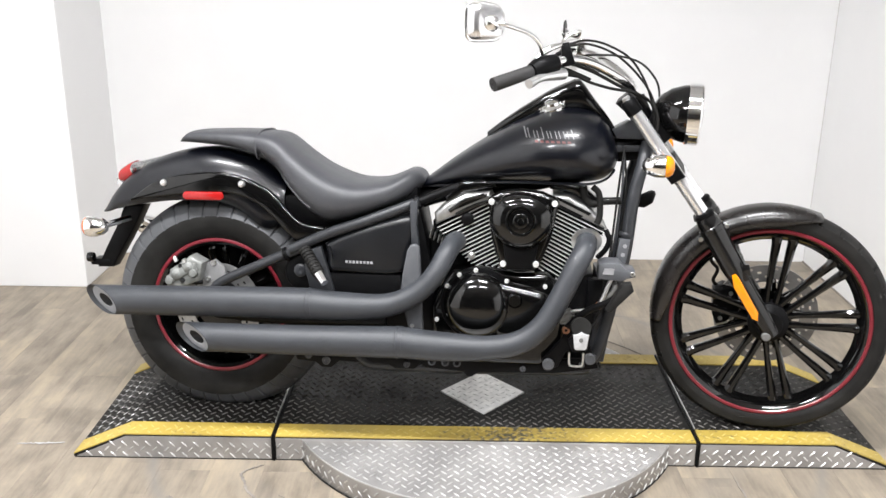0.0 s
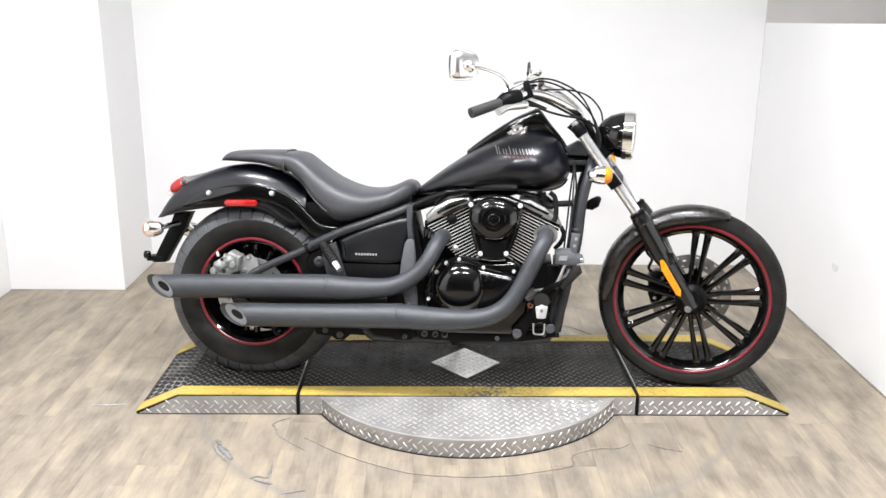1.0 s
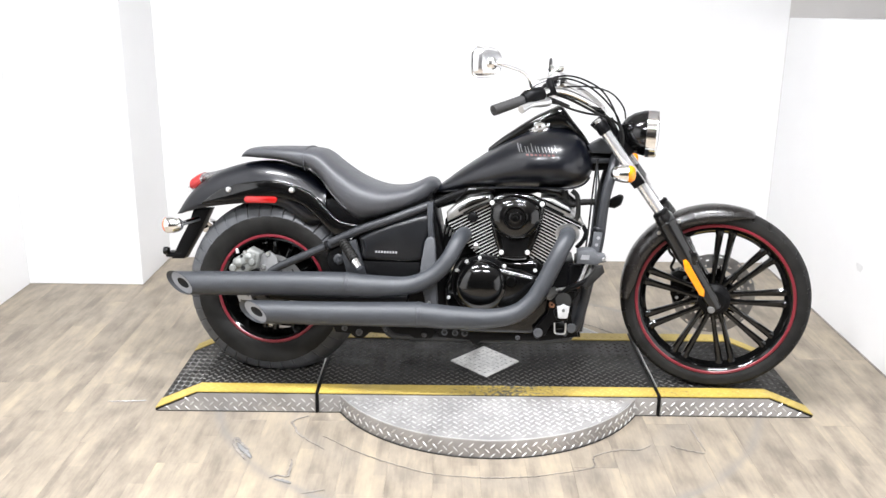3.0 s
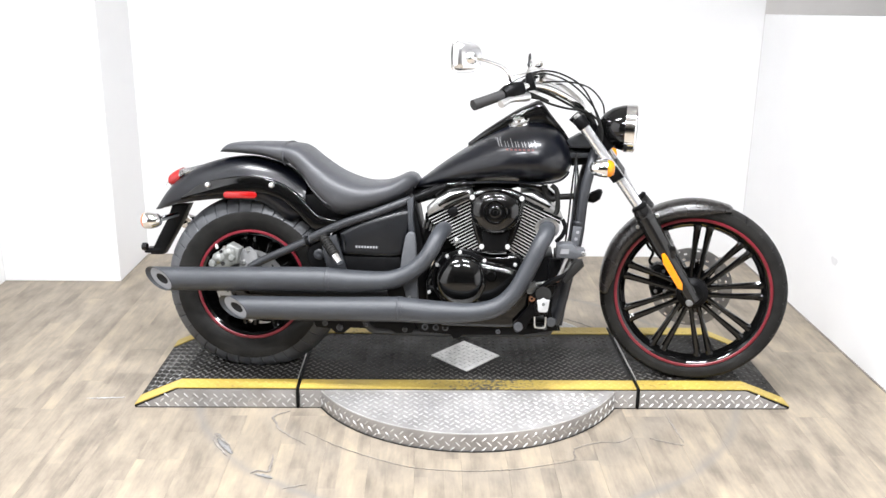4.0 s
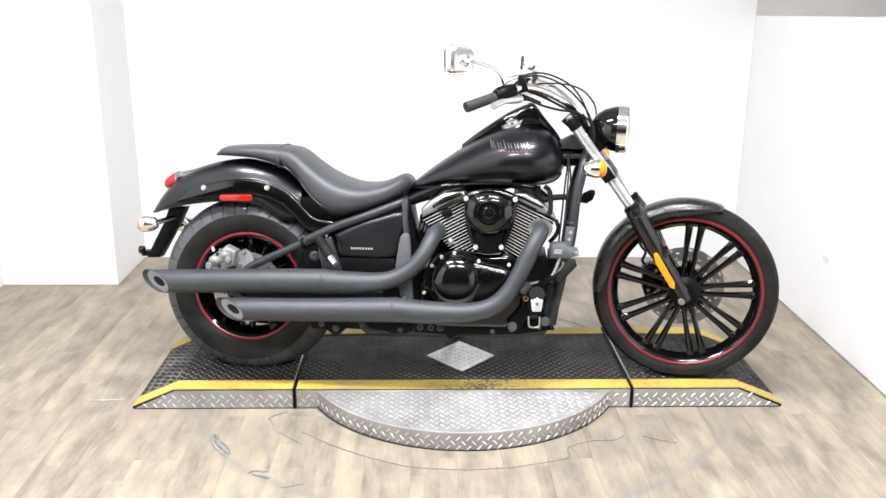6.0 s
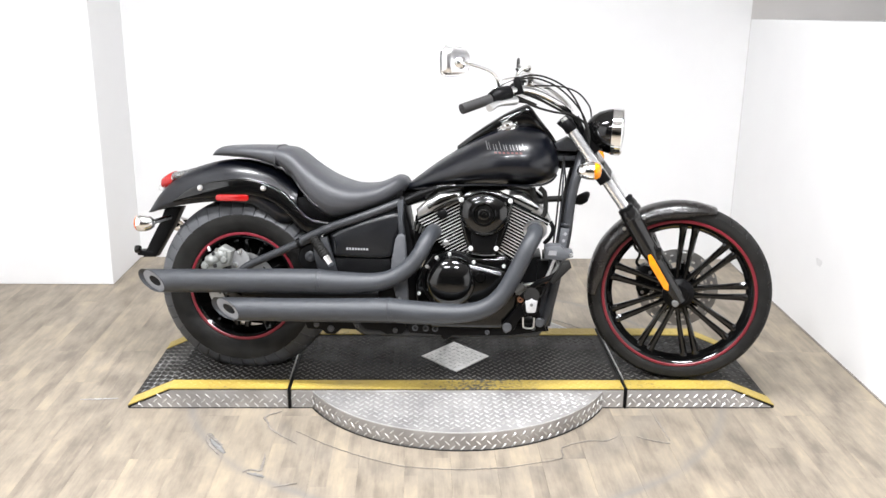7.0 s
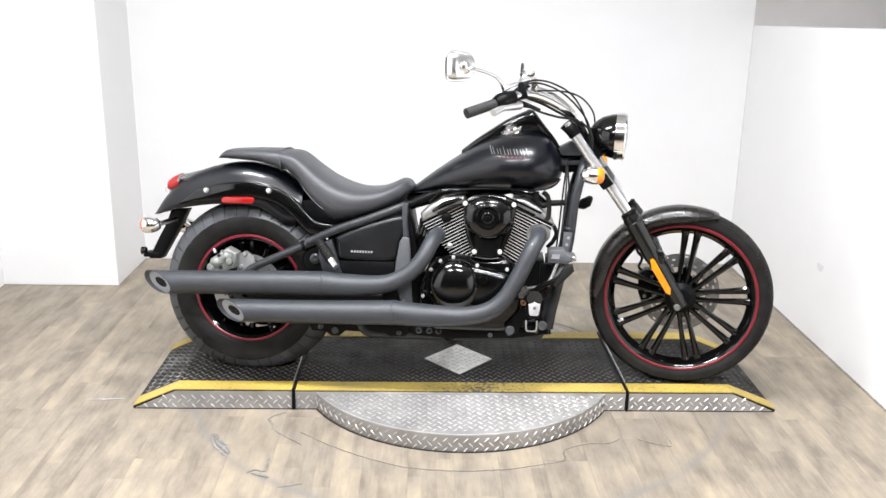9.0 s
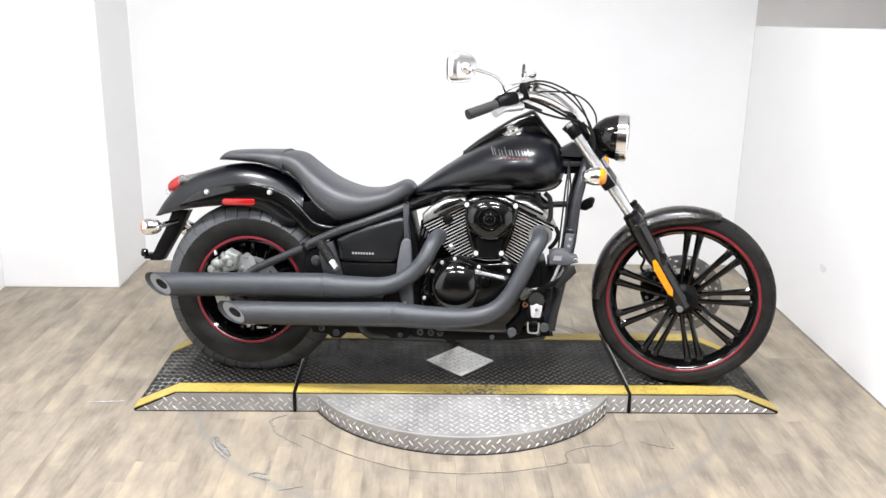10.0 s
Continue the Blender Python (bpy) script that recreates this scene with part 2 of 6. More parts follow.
M_MATTE = mat("matte_black_coating", (0.033, 0.036, 0.0415), 0.47, 0.0, var=0.16, scale=26, bump=0.14, bscale=600, spec=0.48)
M_CAPR = mat("exhaust_end_plate", (0.26, 0.27, 0.29), 0.5, 0.0, var=0.12, scale=40)
M_PLAST = mat("black_plastic", (0.0030, 0.0030, 0.0034), 0.42, var=0.2, scale=40, bump=0.08, bscale=500, spec=0.12)
M_RUB = mat("tyre_rubber", (0.0145, 0.0141, 0.0134), 0.55, var=0.65, scale=16, bump=0.15, bscale=260, spec=0.11)
M_TREAD = mat("dusty_tyre_tread", (0.060, 0.062, 0.067), 0.55, var=0.35, scale=22, bump=0.2, bscale=260, spec=0.45)
M_SEAT = mat("black_seat_vinyl", (0.045, 0.0465, 0.052), 0.44, var=0.14, scale=30, bump=0.3, bscale=420, spec=0.5)
M_CHROME = mat("chrome", (0.90, 0.90, 0.90), 0.07, 1.0, var=0.03, scale=20)
M_STEEL = mat("brushed_steel", (0.68, 0.68, 0.67), 0.33, 1.0, var=0.12, scale=40)
M_CAST = mat("cast_grey_metal", (0.155, 0.155, 0.15), 0.5, 0.3, var=0.45, scale=40, bump=0.35, bscale=160)
M_FIN = mat("machined_fin_edge", (0.90, 0.90, 0.89), 0.45, 0.55, var=0.06, scale=30)
M_FINB = mat("black_cylinder_fin", (0.005, 0.005, 0.005), 0.5, 0.0, var=0.2, scale=40, spec=0.1)
M_RED = mat("red_rim_stripe", (0.155, 0.011, 0.020), 0.32, var=0.12, scale=40, coat=0.2)
M_AMBER = mat("amber_lens", (0.80, 0.26, 0.004), 0.15, var=0.2, scale=40, coat=0.4)
M_ORANGE = mat("pale_orange_lens", (0.62, 0.13, 0.035), 0.12, var=0.2, scale=40, coat=0.4)
M_REDL = mat("red_lens", (0.30, 0.006, 0.006), 0.15, var=0.12, scale=60, coat=0.3)
M_CLEAR = mat("clear_lens", (0.92, 0.92, 0.92), 0.06, var=0.02, trans=0.9)
M_MIRROR = mat("mirror_glass", (0.88, 0.88, 0.88), 0.02, 1.0, var=0.01)
M_GRIP = mat("grey_rubber_grip", (0.030, 0.029, 0.029), 0.7, var=0.15, scale=50, bump=0.3, bscale=500, spec=0.3)
M_DARK = mat("dark_void", (0.006, 0.006, 0.006), 0.8, var=0.2)
M_SILV = mat("silver_decal", (0.26, 0.26, 0.27), 0.35, 0.0, var=0.3, scale=60)
M_REDD = mat("red_decal", (0.10, 0.02, 0.018), 0.4, var=0.1)
M_COPPER = mat("rusty_bolt", (0.28, 0.13, 0.07), 0.6, 0.4, var=0.3, scale=90)
M_SEAM = mat("dark_floor_seam", (0.225, 0.204, 0.182), 0.8, var=0.5, scale=60)
M_TORN = mat("torn_grey_underlay", (0.19, 0.185, 0.18), 0.85, var=0.5, scale=70)
M_SMUDGE = mat("grey_rub_mark", (0.66, 0.66, 0.66), 0.7, var=0.1, scale=60)
M_PALE = mat("pale_chalk_mark", (0.42, 0.42, 0.42), 0.8, var=0.3, scale=80)
M_GREYB = mat("grey_coated_bracket", (0.082, 0.085, 0.092), 0.5, var=0.15, scale=50, spec=0.4)
M_POL = mat("polished_alloy", (0.82, 0.82, 0.82), 0.30, 0.9, var=0.08, scale=40)
M_FRAME = mat("black_frame_paint", (0.026, 0.0275, 0.031), 0.38, var=0.2, scale=40, spec=0.42)
M_ALLOY = mat("pale_cast_alloy", (0.215, 0.222, 0.210), 0.46, 0.25, var=0.3, scale=50, bump=0.3, bscale=160)
M_BRACKET = mat("dull_grey_plate", (0.20, 0.20, 0.20), 0.5, 0.3, var=0.25, scale=40)
M_DISC = mat("worn_brake_steel", (0.36, 0.36, 0.355), 0.40, 0.8, var=0.2, scale=60)
M_FORK = mat("hard_chrome_tube", (0.92, 0.92, 0.93), 0.20, 0.82, var=0.03, scale=20)
M_COVER = mat("deep_black_enamel", (0.0025, 0.0025, 0.0025), 0.10, 0.0, var=0.1, scale=30, spec=0.6)
M_FAINT = mat("silver_decal_stroke", (0.20, 0.20, 0.205), 0.35, 0.0, var=0.3, scale=60)
# Browner and glossier than the tank's satin paint.
M_FEND = mat("brownish_satin_fender", (0.0105, 0.0090, 0.0085), 0.27, 0.0, var=0.35, scale=14, rvar=0.15, spec=0.6)
M_COVERS = mat("satin_side_panel", (0.006, 0.0065, 0.008), 0.34, 0.0, var=0.15, scale=14, rvar=0.1, spec=0.45)
M_MSHELL = mat("chrome_mirror_shell", (0.88, 0.88, 0.89), 0.24, 0.95, var=0.05, scale=20)
M_LEG = mat("black_fork_enamel", (0.0065, 0.0062, 0.0062), 0.18, 0.0, var=0.15, scale=30, spec=0.5)
M_HEAD = mat("machined_head_alloy", (0.50, 0.50, 0.495), 0.36, 0.9, var=0.25, scale=60, bump=0.2, bscale=200)
M_LAMP = glow("lit_diffuser", (1.0, 0.995, 1.0), LAMP)


# ---- mesh helpers ----
def mesh_ob(name, verts, faces, material, smooth=True):
    me = bpy.data.meshes.new(name)
    me.from_pydata([tuple(v) for v in verts], [], faces)
    bm = bmesh.new()
    bm.from_mesh(me)
    bmesh.ops.recalc_face_normals(bm, faces=bm.faces)
    bm.to_mesh(me)
    bm.free()
    me.materials.append(material)
    ob = new(name, me)
    if smooth:
        for p in me.polygons:
            p.use_smooth = True
        sharp(me)
    return ob


def sharp(me, degrees=38):
    bm = bmesh.new()
    bm.from_mesh(me)
    for e in bm.edges:
        if len(e.link_faces) == 2 and e.calc_face_angle(0) > radians(degrees):
            e.smooth = False
    bm.to_mesh(me)
    bm.free()


def part(name, data, material, parent, label="", smooth=True):
    """Links a (verts, faces) pair or a bmesh as one mesh object under a thing or a part."""
    if isinstance(data, bmesh.types.BMesh):
        me = bpy.data.meshes.new(name)
        bmesh.ops.recalc_face_normals(data, faces=data.faces)
        data.to_mesh(me)
        data.free()
        me.materials.append(material)
        ob = new(name, me)
        if smooth:
            for p in me.polygons:
                p.use_smooth = True
            sharp(me)
    else:
        ob = mesh_ob(name, data[0], data[1], material, smooth)
    ob.parent = parent
    if label:
        ob["label"] = label
    return ob


def empty(name, m, label, category, group=""):
    ob = new(name)
    ob.empty_display_size = 0.1
    ob.matrix_world = m
    return tagged(ob, label, category, group)


def join(*some):
    verts, faces = [], []
    for v, f in some:
        k = len(verts)
        verts += [tuple(p) for p in v]
        faces += [tuple(i + k for i in q) for q in f]
    return verts, faces


def spline(points, n=8):
    """A Catmull-Rom curve through the points."""
    p = [np.array(q, float) for q in points]
    p = [2 * p[0] - p[1]] + p + [2 * p[-1] - p[-2]]
    out = []
    for k in range(1, len(p) - 2):
        a, b, c, d = p[k - 1 : k + 3]
        for t in np.arange(n) / n:
            out.append(0.5 * (2 * b + (c - a) * t + (2 * a - 5 * b + 4 * c - d) * t * t + (3 * b - a - 3 * c + d) * t**3))
    out.append(p[-2])
    return np.array(out)


def height(points):
    """z as a smooth function of x through the points."""
    s = spline(points, 12)
    return lambda x: np.interp(x, s[:, 0], s[:, 1])


def tube(points, radius, seg=12, n=6, caps=True, smooth=True):
    """A round bar along a smooth path; radius: one number or one for each point."""
    pts = np.array(points, float)
    rad = np.array([radius] * len(pts) if np.isscalar(radius) else radius, float)
    if smooth and len(pts) > 2:
        both = spline(np.c_[pts, rad], n)
        pts, rad = both[:, :3], both[:, 3]
    tang = np.gradient(pts, axis=0)
    tang /= np.linalg.norm(tang, axis=1)[:, None]
    up = np.array([0, 0, 1.0]) if abs(tang[0][2]) < 0.9 else np.array([0, 1.0, 0])
    verts, faces = [], []
    for k in range(len(pts)):
        up = up - tang[k] * (up @ tang[k])
        up /= np.linalg.norm(up)
        side = np.cross(tang[k], up)
        for j in range(seg):
            a = 2 * math.pi * j / seg
            verts.append(pts[k] + rad[k] * (math.cos(a) * up + math.sin(a) * side))
    for k in range(len(pts) - 1):
        for j in range(seg):
            i = (j + 1) % seg
            faces.append((k * seg + j, k * seg + i, (k + 1) * seg + i, (k + 1) * seg + j))
    if caps:
        faces.append(tuple(range(seg))[::-1])
        faces.append(tuple((len(pts) - 1) * seg + j for j in range(seg)))
    return verts, faces


def lathe(profile, centre, seg=64, dent=None, closed=False):
    """Turns a profile of (radius, y) about an axle along y. dent(j, k): metres taken off the radius."""
    verts, faces, n = [], [], len(profile)
    for j in range(seg):
        a = 2 * math.pi * j / seg
        for k, (r, y) in enumerate(profile):
            r = r - (dent(j, k) if dent else 0)
            verts.append((centre[0] + r * math.cos(a), centre[1] + y, centre[2] + r * math.sin(a)))
    for j in range(seg):
        i = (j + 1) % seg
        for k in range(n if closed else n - 1):
            l = (k + 1) % n
            faces.append((j * n + k, i * n + k, i * n + l, j * n + l))
    return verts, faces


def spin(profile, base, axis, seg=24):
    """Turns a profile of (radius, height) about any axis that starts at base."""
    axis = Vector(axis).normalized()
    turn = axis.to_track_quat("Z", "Y").to_matrix()
    verts, faces, n = [], [], len(profile)
    for j in range(seg):
        a = 2 * math.pi * j / seg
        for r, h in profile:
            verts.append(Vector(base) + turn @ Vector((r * math.cos(a), r * math.sin(a), h)))
    for j in range(seg):
        i = (j + 1) % seg
        for k in range(n - 1):
            faces.append((j * n + k, i * n + k, i * n + k + 1, j * n + k + 1))
    for k in (0, n - 1):
        if profile[k][0] > 1e-5:
            faces.append(tuple(j * n + k for j in range(seg)))
    return verts, faces


def slab(outline, y0, y1, bevel=0.004, steps=2):
    """A plate whose outline lies in x and z, from y0 to y1, with rounded edges."""
    bm = bmesh.new()
    face = bm.faces.new([bm.verts.new((x, y0, z)) for x, z in outline])
    made = bmesh.ops.extrude_face_region(bm, geom=[face])
    for v in made["geom"]:
        if isinstance(v, bmesh.types.BMVert):
            v.co.y = y1
    bmesh.ops.recalc_face_normals(bm, faces=bm.faces)
    if bevel:
        edges = [e for e in bm.edges if abs(e.verts[0].co.y - e.verts[1].co.y) < 1e-6]
        bmesh.ops.bevel(bm, geom=edges, offset=bevel, segments=steps, affect="EDGES", profile=0.5)
    return bm


def block(x0, x1, y0, y1, z0, z1, bevel=0.004, steps=2):
    bm = bmesh.new()
    bmesh.ops.create_cube(bm, size=1.0)
    for v in bm.verts:
        v.co = ((x0 + x1) / 2 + v.co.x * (x1 - x0), (y0 + y1) / 2 + v.co.y * (y1 - y0), (z0 + z1) / 2 + v.co.z * (z1 - z0))
    if bevel:
        bmesh.ops.bevel(bm, geom=bm.edges[:], offset=bevel, segments=steps, affect="EDGES", profile=0.5)
    return bm


def shellform(xs, top, low, half, power=2.4, seg=20, closed=True, side=0.0):
    """Cross-sections along x between low(x) and top(x), half(x) wide. closed: with a belly; else an open shell."""
    verts, faces = [], []
    count = seg if closed else seg + 1
    for x in xs:
        zt, zb, w = float(top(x)), float(low(x)), max(float(half(x)), 1e-4)
        for j in range(count):
            a = 2 * math.pi * j / seg if closed else math.pi * j / seg
            c, s = math.cos(a), math.sin(a)
            y = w * math.copysign(abs(c) ** (2 / power), c)
            if closed:
                mid = zb + (zt - zb) * (0.5 - side)
                z = mid + ((zt - mid) if s > 0 else (mid - zb)) * math.copysign(abs(s) ** (2 / power), s)
            else:
                z = zb + (zt - zb) * abs(s) ** (2 / power)
            verts.append((x, y, z))
    for k in range(len(xs) - 1):
        for j in range(count if closed else count - 1):
            i = (j + 1) % count
            faces.append((k * count + j, k * count + i, (k + 1) * count + i, (k + 1) * count + j))
    if closed:
        faces.append(tuple(range(count)))
        faces.append(tuple((len(xs) - 1) * count + j for j in range(count)))
    return verts, faces


def eased(a, b, n):
    """Stations from a to b, closer together near both ends."""
    return [a + (b - a) * 0.5 * (1 - math.cos(math.pi * k / n)) for k in range(n + 1)]


def solid(ob, thick, offset=-1.0):
    mod = ob.modifiers.new("thickness", "SOLIDIFY")
    mod.thickness, mod.offset = thick, offset
    return ob


def bolt_head(base, axis, r=0.006, h=0.005, seg=10):
    return spin([(r, 0), (r, h * 0.6), (r * 0.75, h), (r * 0.4, h), (r * 0.35, h * 0.5), (0, h * 0.5)], base, axis, seg)


# ---- room ----
BACK, RIGHT, PIL_X, PIL_Y, LEFT, REAR, SIDE = 1.60, 1.63, -1.73, 1.11, -2.32, -14.5, 4.2
LEDGE = 1.343
GROUND = -0.008


def wall(name, x0, x1, y0, y1, z0, z1, material=M_WALL, label="white painted wall", bevel=0.0):
    ob = part(name, block(x0, x1, y0, y1, z0, z1, bevel), material, None, smooth=False)
    return tagged(ob, label, "wall", kind="structure")


wall("wall_back", PIL_X, RIGHT, BACK, BACK + 0.12, GROUND, CEIL)
wall("wall_pillar", LEFT, PIL_X, PIL_Y, BACK + 0.12, GROUND, CEIL, label="white painted wall pier with a square corner", bevel=0.004)
wall("wall_left", LEFT - 0.12, LEFT, -3.2, BACK + 0.12, GROUND, CEIL)
wall("wall_far_left", -6.12, -6.0, REAR, -3.2, GROUND, CEIL, M_SHOP, "pale grey shop wall")
wall("wall_return", -6.12, LEFT, -3.2, -3.08, GROUND, CEIL, M_SHOP, "pale grey shop wall")
wall("wall_rear", -6.12, SIDE + 0.12, REAR - 0.12, REAR, GROUND, CEIL, M_SHOP, "pale grey shop wall")
wall("wall_side", SIDE, SIDE + 0.12, REAR, BACK + 0.12, GROUND, CEIL, M_SHOP, "pale grey shop wall")
low_wall = wall("wall_low_right", RIGHT, SIDE, -3.6, BACK, GROUND, LEDGE, label="white half-height wall with a broad, slightly sloping top", bevel=0.006)
for v in low_wall.data.vertices:
    if v.co.z > 1.0:
        v.co.z += 0.032 * (BACK - v.co.y)
wall("wall_alcove", RIGHT, SIDE, BACK, BACK + 0.12, GROUND, CEIL, M_WARM, "back wall above the low wall, its dimness painted in warm grey")
smudge = [(RIGHT - 0.001, 0.42 + 0.030 * math.cos(t) * (1 + 0.25 * math.sin(3 * t)), 0.342 + 0.022 * math.sin(t) * (1 + 0.3 * math.cos(2 * t))) for t in np.linspace(0, 2 * math.pi, 18, endpoint=False)]
tagged(part("wall_smudge", (smudge, [tuple(range(18))]), M_SMUDGE, None, smooth=False), "faint grey rub mark on the white low wall", "stain")
tagged(part("baseboard", block(RIGHT - 0.006, RIGHT + 0.002, -3.5, BACK - 0.002, GROUND - 0.002, GROUND + 0.006, 0.001, 1), M_SEAM, None, smooth=False), "grimy dark sealant line along the low wall", "trim", kind="structure")
tagged(part("ceiling", block(-6.12, SIDE + 0.12, REAR - 0.12, BACK + 0.12, CEIL, CEIL + 0.1, 0), M_CEIL, None, smooth=False), "off-white painted ceiling", "ceiling", kind="structure")
floor = part("floor", block(-6.12, SIDE + 0.12, REAR - 0.12, BACK + 0.12, -0.12, -0.012, 0), M_PLANK, None, smooth=False)
tagged(floor, "light wood-look plank floor with grey wear", "floor", kind="structure")


def ceiling_light(x, y, long=0.9, wide=0.12):
    e = empty("ceiling_light", pose(x, y, CEIL), "white ceiling light with a bright diffuser", "lamp", "ceiling lights")
    fr = []
    for x0, x1, y0, y1 in ((-long / 2 - 0.03, long / 2 + 0.03, -wide / 2 - 0.03, -wide / 2), (-long / 2 - 0.03, long / 2 + 0.03, wide / 2, wide / 2 + 0.03),
                           (-long / 2 - 0.03, -long / 2, -wide / 2, wide / 2), (long / 2, long / 2 + 0.03, -wide / 2, wide / 2)):
        b = block(x0, x1, y0, y1, -0.07, 0, 0)
        b.verts.index_update()
        fr.append(([v.co[:] for v in b.verts], [[v.index for v in f.verts] for f in b.faces]))
        b.free()
    part("frame", join(*fr), M_WALL, e, smooth=False)
    part("diffuser", ([(-long / 2, -wide / 2, -0.05), (long / 2, -wide / 2, -0.05), (long / 2, wide / 2, -0.05), (-long / 2, wide / 2, -0.05)], [(3, 2, 1, 0)]), M_LAMP, e, smooth=False)
    return e


for lx, ly in LIGHTS:
    ceiling_light(lx, ly)


def ceiling_spot(x, y):
    e = empty("ceiling_spot", pose(x, y, CEIL), "small round white ceiling spot lamp, lit", "lamp", "ceiling spots")
    part("ring", spin([(0.055, 0.0), (0.075, 0.0), (0.075, 0.012), (0.055, 0.02)], (0, 0, 0), (0, 0, -1), 24), M_WALL, e)
    part("bulb", spin([(0.054, 0.008), (0.03, 0.016), (0, 0.018)], (0, 0, 0), (0, 0, -1), 24), M_LAMP, e)
    return e


for ly in (-4.4, -6.2, -8.4):
    for lx in (-2.1, -0.7, 0.7, 2.1):
        ceiling_spot(lx, ly)


# ---- turntable and ramps ----
DECK_Z, DISC_Z, TAPE = 0.068, 0.060, 0.074
DISC_R, DISC_Y = 0.613, -0.018     # the round plate and how far its middle lies before the deck's
LUG = 0.0178         # pitch of the tread lugs


def lug_field(place, cells, long=0.0265, wide=0.0056, tall=0.0024):
    """Raised tread lugs. cells: (u, v, turn); place(u, v, h) gives the point."""
    verts, faces = [], []
    for u, v, turn in cells:
        c, s = math.cos(turn), math.sin(turn)
        k = len(verts)
        for a, b, h in ((-1, 0, 0), (-0.45, -1, 0), (0.45, -1, 0), (1, 0, 0), (0.45, 1, 0), (-0.45, 1, 0), (-0.5, 0, 1), (0.5, 0, 1)):
            du, dv = a * long / 2, b * wide / 2
            verts.append(place(u + c * du - s * dv, v + s * du + c * dv, h * tall - (0.0004 if not h else 0)))
        faces += [(k, k + 1, k + 6), (k + 1, k + 2, k + 7, k + 6), (k + 2, k + 3, k + 7), (k + 3, k + 4, k + 7), (k + 4, k + 5, k + 6, k + 7), (k + 5, k, k + 6)]
    return verts, faces


def lug_cells(u0, u1, v0, v1, pitch, keep=lambda u, v: True):
    out, i = [], 0
    for i in range(int((u1 - u0) / pitch)):
        for j in range(int((v1 - v0) / pitch)):
            u, v = u0 + (i + 0.5) * pitch, v0 + (j + 0.5) * pitch
            if (i + j) % 2 == 0 and keep(u, v):
                out.append((u, v, math.radians(-45 if j % 2 else 45)))
    return out


def stuff(ob):
    ob["kind"] = "stuff"
    return ob


HALF = 0.305


def lathe_z(r, thick):
    """A thin round dark line on the floor, for the shadow under the disc."""
    ring = [(r * math.cos(t), DISC_Y + r * math.sin(t), GROUND + 0.002) for t in np.linspace(0, 2 * math.pi, 129)]
    return tube(ring, thick, 6, smooth=False, caps=False)


table = empty("display_turntable", pose(0, 0, 0), "steel turntable with black tread deck and yellow edges", "turntable")
part("disc", spin([(DISC_R - 0.002, GROUND + 0.002), (DISC_R, GROUND + 0.006), (DISC_R, DISC_Z - 0.003), (DISC_R - 0.003, DISC_Z)], (0, DISC_Y, 0), (0, 0, 1), 128), M_ALU, table, "round bare aluminium tread plate disc")
stuff(part("disc_lug", lug_field(lambda u, v, h: (u, v, DISC_Z + h), lug_cells(-0.61, 0.61, -0.64, 0.61, LUG, lambda u, v: math.hypot(u, v - DISC_Y) < DISC_R - 0.018 and abs(v) > HALF + 0.01)), M_ALULUG, table))
stuff(part("disc_edge_lug", lug_field(lambda u, v, h: ((DISC_R + h) * math.cos(u / DISC_R), DISC_Y + (DISC_R + h) * math.sin(u / DISC_R), v), lug_cells(0, 2 * math.pi * DISC_R, GROUND + 0.002, 0.058, LUG)), M_ALULUG, table))
part("disc_rim", tube([(DISC_R * math.cos(t) - 0.002 * math.cos(t), DISC_Y + (DISC_R - 0.002) * math.sin(t), DISC_Z - 0.0006) for t in np.linspace(0, 2 * math.pi, 129)], 0.0022, 8, smooth=False, caps=False), M_ALULUG, table, "bright worn rim of the disc")
X0 = 0.6195


def ramp_height(x, knee, toe):
    """The top of a ramp at x from the middle: level, then down to the toe."""
    return DECK_Z if x < knee else DECK_Z * (toe + 0.002 - x) / (toe + 0.002 - knee)


part("deck", block(-X0, X0, -HALF, HALF, GROUND + 0.002, DECK_Z, 0.003), M_DECK, table, "black painted tread plate deck")
diamond = lambda u, v: abs(u) / 0.135 + abs(v) / 0.148
stuff(part("deck_lug", lug_field(lambda u, v, h: (u, v, DECK_Z + h), lug_cells(-X0, X0, -HALF + TAPE, HALF - TAPE, LUG, lambda u, v: diamond(u, v) > 1.06), 0.0260, 0.0062, 0.0026), M_DIMLUG, table))
part("diamond_plate", ([(-0.135, 0, DECK_Z + 0.004), (0, -0.148, DECK_Z + 0.004), (0.135, 0, DECK_Z + 0.004), (0, 0.148, DECK_Z + 0.004), (-0.137, 0, DECK_Z), (0, -0.15, DECK_Z), (0.137, 0, DECK_Z), (0, 0.15, DECK_Z)],
     [(0, 1, 2, 3), (0, 4, 5, 1), (1, 5, 6, 2), (2, 6, 7, 3), (3, 7, 4, 0)]), M_DIAM, table, "bare scratched metal diamond", smooth=False)
stuff(part("diamond_lug", lug_field(lambda u, v, h: (u, v, DECK_Z + 0.004 + h), lug_cells(-X0, X0, -HALF + TAPE, HALF - TAPE, LUG, lambda u, v: diamond(u, v) < 0.90), 0.0245, 0.0026, 0.0008), M_CAST, table))
